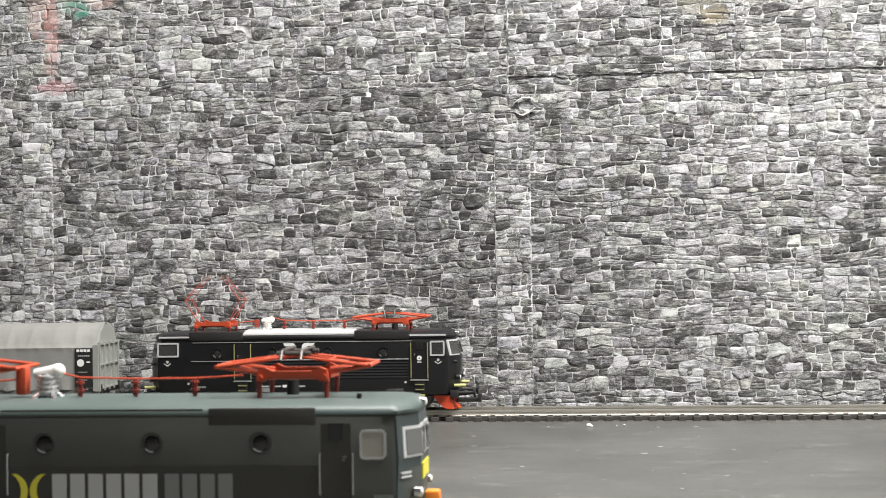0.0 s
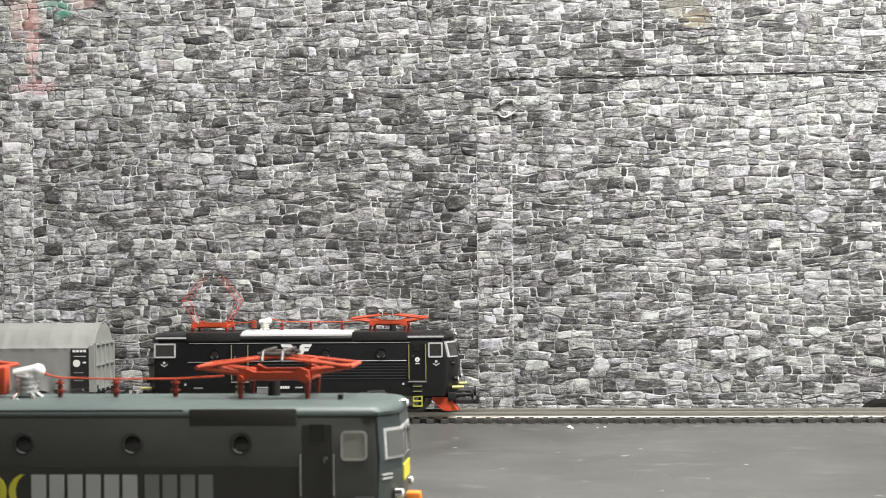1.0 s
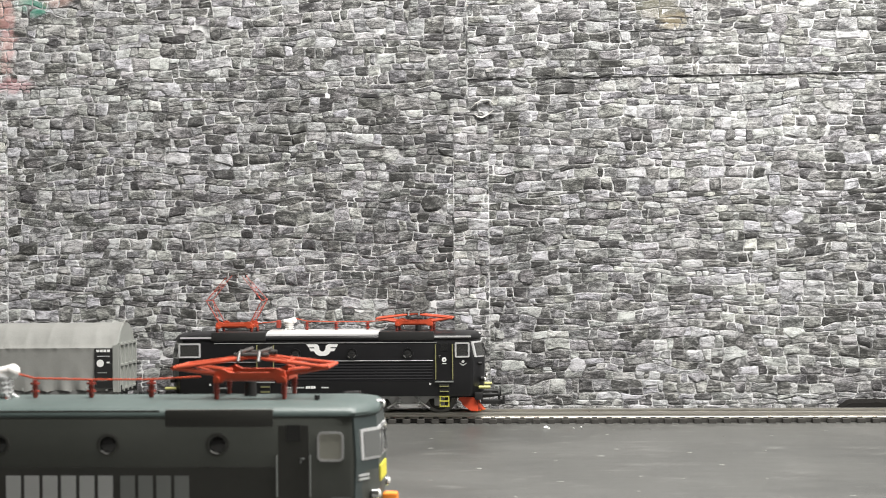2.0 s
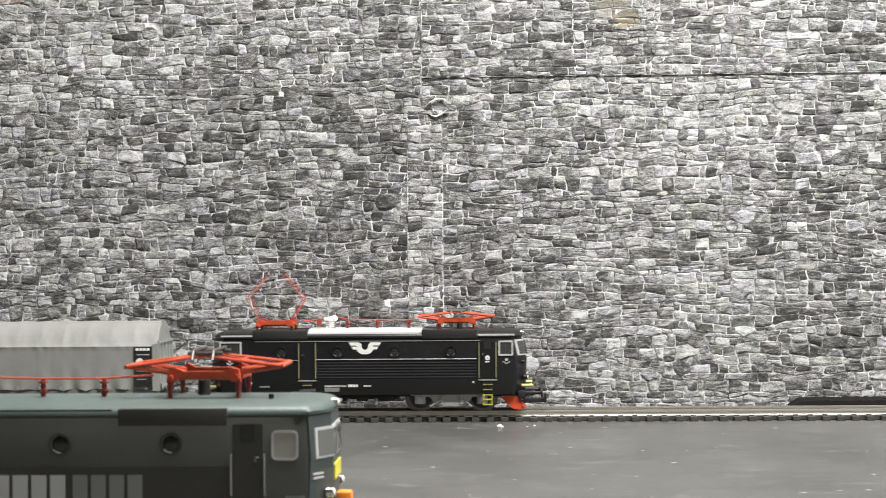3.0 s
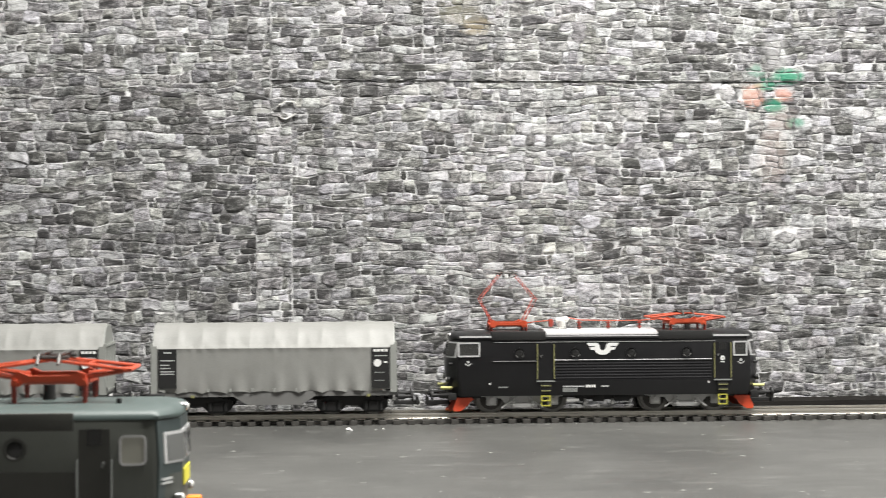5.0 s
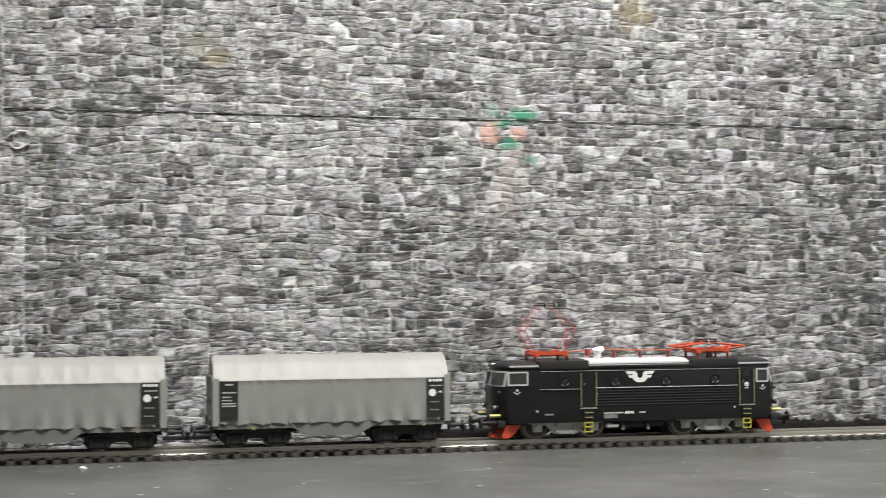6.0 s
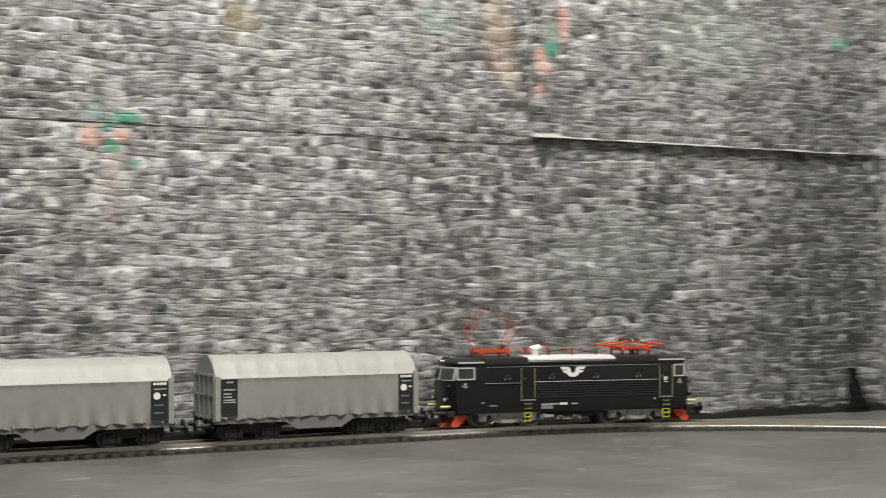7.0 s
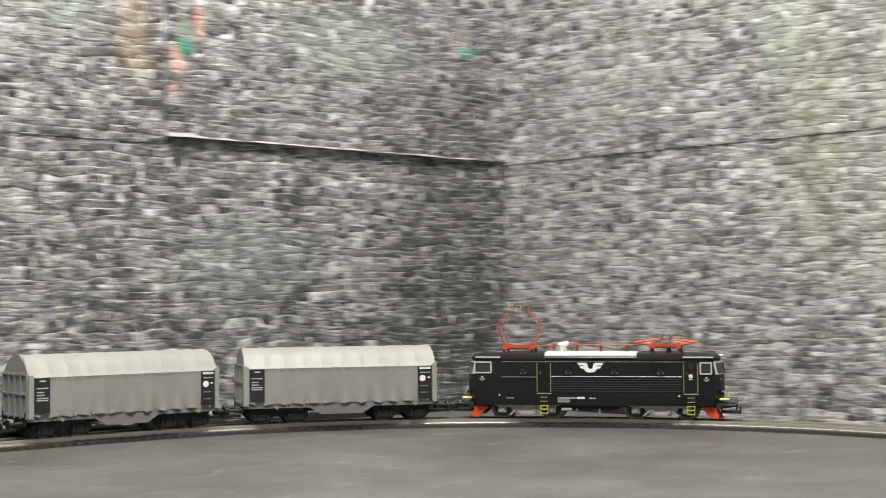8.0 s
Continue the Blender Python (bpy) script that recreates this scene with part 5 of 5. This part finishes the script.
def underlay_strip():
    """Ragged dark strip along the foot of the walls."""
    bm = BM()
    rows = []
    for k in range(301):
        x = 0.151 + (WALL_X - 0.004 - 0.151) * k / 300
        ragged = min(1.0, 0.15 + max(0.0, x - 0.26) / 0.2)
        h = 0.0076 - 0.0030 * min(1.0, max(0.0, x - 0.40) / 0.12) + ragged * (0.0024 * noise.noise(Vector((x * 60, 1.2, 0))) + 0.0016 * noise.noise(Vector((x * 190, 4.2, 0))))
        h *= min(1.0, 0.5 + k / 5) * (1 + 0.30 * ragged * noise.noise(Vector((x * 420, 2.0, 5))))
        d = 0.009 + 0.003 * noise.noise(Vector((x * 40, 8.0, 0)))
        rows.append([(x, WALL_Y - 0.0011, 0.0), (x, WALL_Y - 0.0012 - d, 0.0), (x, WALL_Y - 0.0012 - d * 0.75, h * 0.8), (x, WALL_Y - 0.0011, h)])
    add_loft(bm, rows)
    return tagged(part("underlay_strip", bm, M_FOAM), "ragged dark underlay strip along the foot of the wall", "underlay strip")


def corner_strip():
    bm = BM()
    rows = []
    for k in range(61):
        y = WALL_Y - 0.014 - 0.140 * k / 60
        h = 0.0022 + 0.0115 * math.exp(-((y - 0.700) / 0.019) ** 2) + 0.0050 * math.exp(-((y - 0.762) / 0.012) ** 2) + 0.0016 * noise.noise(Vector((y * 160, 1.2, 3)))
        d = (0.010 + 0.004 * noise.noise(Vector((y * 50, 8.0, 3)))) * min(1.0, 0.3 + (60 - k) / 20)
        rows.append([(WALL_X - 0.0011, y, 0.0), (WALL_X - 0.0012 - d, y, 0.0), (WALL_X - 0.0012 - d * 0.7, y, h * 0.8), (WALL_X - 0.0011, y, h)])
    add_loft(bm, rows)
    return tagged(part("underlay_strip", bm, M_FOAM), "ragged dark underlay strip at the corner of the walls", "underlay strip")


# upright dark piece, narrower towards its top, before the back wall near the corner
def corner_piece():
    bm = BM()
    rows = []
    for k in range(9):
        z = 0.031 * k / 8
        w = 0.0115 - 0.0080 * k / 8 + 0.0013 * math.sin(k * 1.7)
        c = 0.754 + 0.007 * (1 - k / 8)
        rows.append([(c - w, WALL_Y - 0.0125, z), (c + w, WALL_Y - 0.0125, z), (c + w * 0.8, WALL_Y - 0.0150 - 0.001 * math.sin(k), z), (c - w * 0.8, WALL_Y - 0.0150, z)])
    add_loft(bm, rows)
    return tagged(part("dark_piece", bm, M_FOAM), "small upright dark piece in the corner", "foam scrap")


def torn_flake():
    """A curled flake of torn print paper hanging off the wall."""
    bm = BM()
    y = WALL_Y - 0.0021
    for lip in (((-0.0385, 0.1615, 0.3), (-0.0360, 0.1640, 1.0), (-0.0325, 0.1658, 1.2), (-0.0285, 0.1660, 0.9), (-0.0262, 0.1640, 0.4)),
                ((-0.0362, 0.1585, 0.3), (-0.0345, 0.1572, 0.8), (-0.0322, 0.1566, 1.1), (-0.0290, 0.1582, 1.3), (-0.0260, 0.1606, 0.5))):
        add_loft(bm, [[(x, y + 0.0006, z + 0.0005 * k), (x, y - 0.0004 * k, z - 0.0002 * k), (x, y - 0.0002 * k, z - 0.0004 * k), (x, y + 0.0009, z + 0.0004 * k)] for x, z, k in lip])
    return tagged(part("torn_flake", bm, M_SHEET_EDGE), "curled pale flake of torn paper on the wall", "paper flake")


torn_flake()
underlay_strip()
corner_strip()
corner_piece()

# crumbs lying on the board beside the track
rnd = random.Random(5)
bm = BM()
for x, y, r in ((-0.0004, 0.7240, 0.0011), (0.0012, 0.7222, 0.0007), (0.0165, 0.7250, 0.0007), (0.0130, 0.7230, 0.0005)):
    g = bmesh.ops.create_icosphere(bm, subdivisions=1, radius=r, matrix=Matrix.Translation((x, y, r * 0.6)) @ Matrix.Diagonal((1, 0.7, 0.8, 1)))
    for v in g["verts"]:
        v.co += Vector((rnd.uniform(-1, 1), rnd.uniform(-1, 1), rnd.uniform(-0.3, 0.3))) * r * 0.3
tagged(part("crumbs", bm, M_WHITE), "white crumbs of plaster on the board", "crumbs", "", "stuff")

# pale paint flecks and dust scattered over the board
rnd = random.Random(8)
bm = BM()
for k in range(170):
    x, y = rnd.uniform(-0.1, 0.72), rnd.uniform(0.50, 0.742)
    if (x - CURVE_X > 0) and math.hypot(x - CURVE_X, y - (TRACK_Y - CURVE_R)) > CURVE_R - 0.02:
        continue
    r = rnd.choice((0.0003, 0.0004, 0.0005, 0.0007, 0.0009))
    turn = rnd.uniform(0, 6.28)
    ring = [(x + r * rnd.uniform(0.6, 2.2) * math.cos(turn + a * 1.0472), y + r * rnd.uniform(0.5, 1.3) * math.sin(turn + a * 1.0472)) for a in range(6)]
    add_loft(bm, [[(u, v, 0.0) for u, v in ring], [(u, v, 0.00012) for u, v in ring]])
tagged(part("paint_flecks", bm, M_FLECK), "pale paint flecks scattered over the board", "paint flecks", "", "stuff")

# ---- trains ----
black_loco, black_sets = locomotive("electric_locomotive", "glossy black electric locomotive with silver roof and orange pantographs", "black", False, True)
green_loco, green_sets = locomotive("electric_locomotive", "parked slate-green electric locomotive with pale roof and orange pantograph", "green", False, False)
green_loco.matrix_basis = pose(-0.1232, NEAR_Y, 0)
wagon_a, sets_a = wagon()


def copied(ob):
    twin = copy_thing(ob, pose(0, 0, 0))
    return twin, [(c, 0.0053) for c in twin.children if c.name.startswith("wheelset")]


wagon_b, sets_b = copied(wagon_a)
wagon_c, sets_c = copied(wagon_a)

# stones of the lower sheet that lie next to the train's way
for pts in singles:
    me = stones_mesh("stone", [pts], low_face)
    me.materials.append(M_BACK_ONE)
    new("stone", me).parent = low

# ---- how the train moves: its length along the track, second by second ----
TRAIN = [(0.0, -0.1435), (0.5, -0.1410), (1.0, -0.1350), (2.3, -0.1016), (2.5, -0.0932), (3.0, -0.0655), (3.5, -0.0335), (4.0, 0.0112), (4.2, 0.0299), (5.3, 0.1665), (5.5, 0.1974), (6.0, 0.2870), (6.5, 0.3804), (7.0, 0.4958), (7.5, 0.6090), (8.0, 0.7490)]
WAGON_GAP, WAGON_PITCH = 0.1648, 0.1427


def train_at(t):
    """Smooth travel between the known places."""
    n = len(TRAIN)
    i = max(k for k in range(n - 1) if TRAIN[k][0] <= t + 1e-9)
    (ta, sa), (tb, sb) = TRAIN[i], TRAIN[i + 1]

    def slope(k):
        a, b = TRAIN[max(0, k - 1)], TRAIN[min(n - 1, k + 1)]
        return (b[1] - a[1]) / (b[0] - a[0])
    h, x = tb - ta, (t - ta) / (tb - ta)
    return ((2 * x ** 3 - 3 * x ** 2 + 1) * sa + (x ** 3 - 2 * x ** 2 + x) * h * slope(i) + (3 * x ** 2 - 2 * x ** 3) * sb + (x ** 3 - x ** 2) * h * slope(i + 1))


def on_track(s, half):
    """Pose of a vehicle whose two bogies stand on the track, half a wheelbase either way of s."""
    a, b = track_point(s - half)[0], track_point(s + half)[0]
    m, d = (a + b) / 2, b - a
    return pose(m.x, m.y, 0, 0, 0, math.degrees(math.atan2(d.y, d.x)))


def motions():
    times = [k / 10 for k in range(81)]
    for ob, back, half in ((black_loco, 0.0, 0.0414), (wagon_a, WAGON_GAP, 0.0384), (wagon_b, WAGON_GAP + WAGON_PITCH, 0.0384), (wagon_c, WAGON_GAP + 2 * WAGON_PITCH, 0.0384)):
        walk(ob, [(t, on_track(train_at(t) - back, half)) for t in times])
    ticks = [k / FPS for k in range(int(8 * FPS) + 1)]
    for ws, r in black_sets:
        home = ws.matrix_basis.copy()
        walk(ws, [(t, home @ Matrix.Rotation((train_at(t) - train_at(0.0)) / r, 4, "Y")) for t in ticks])


motions()
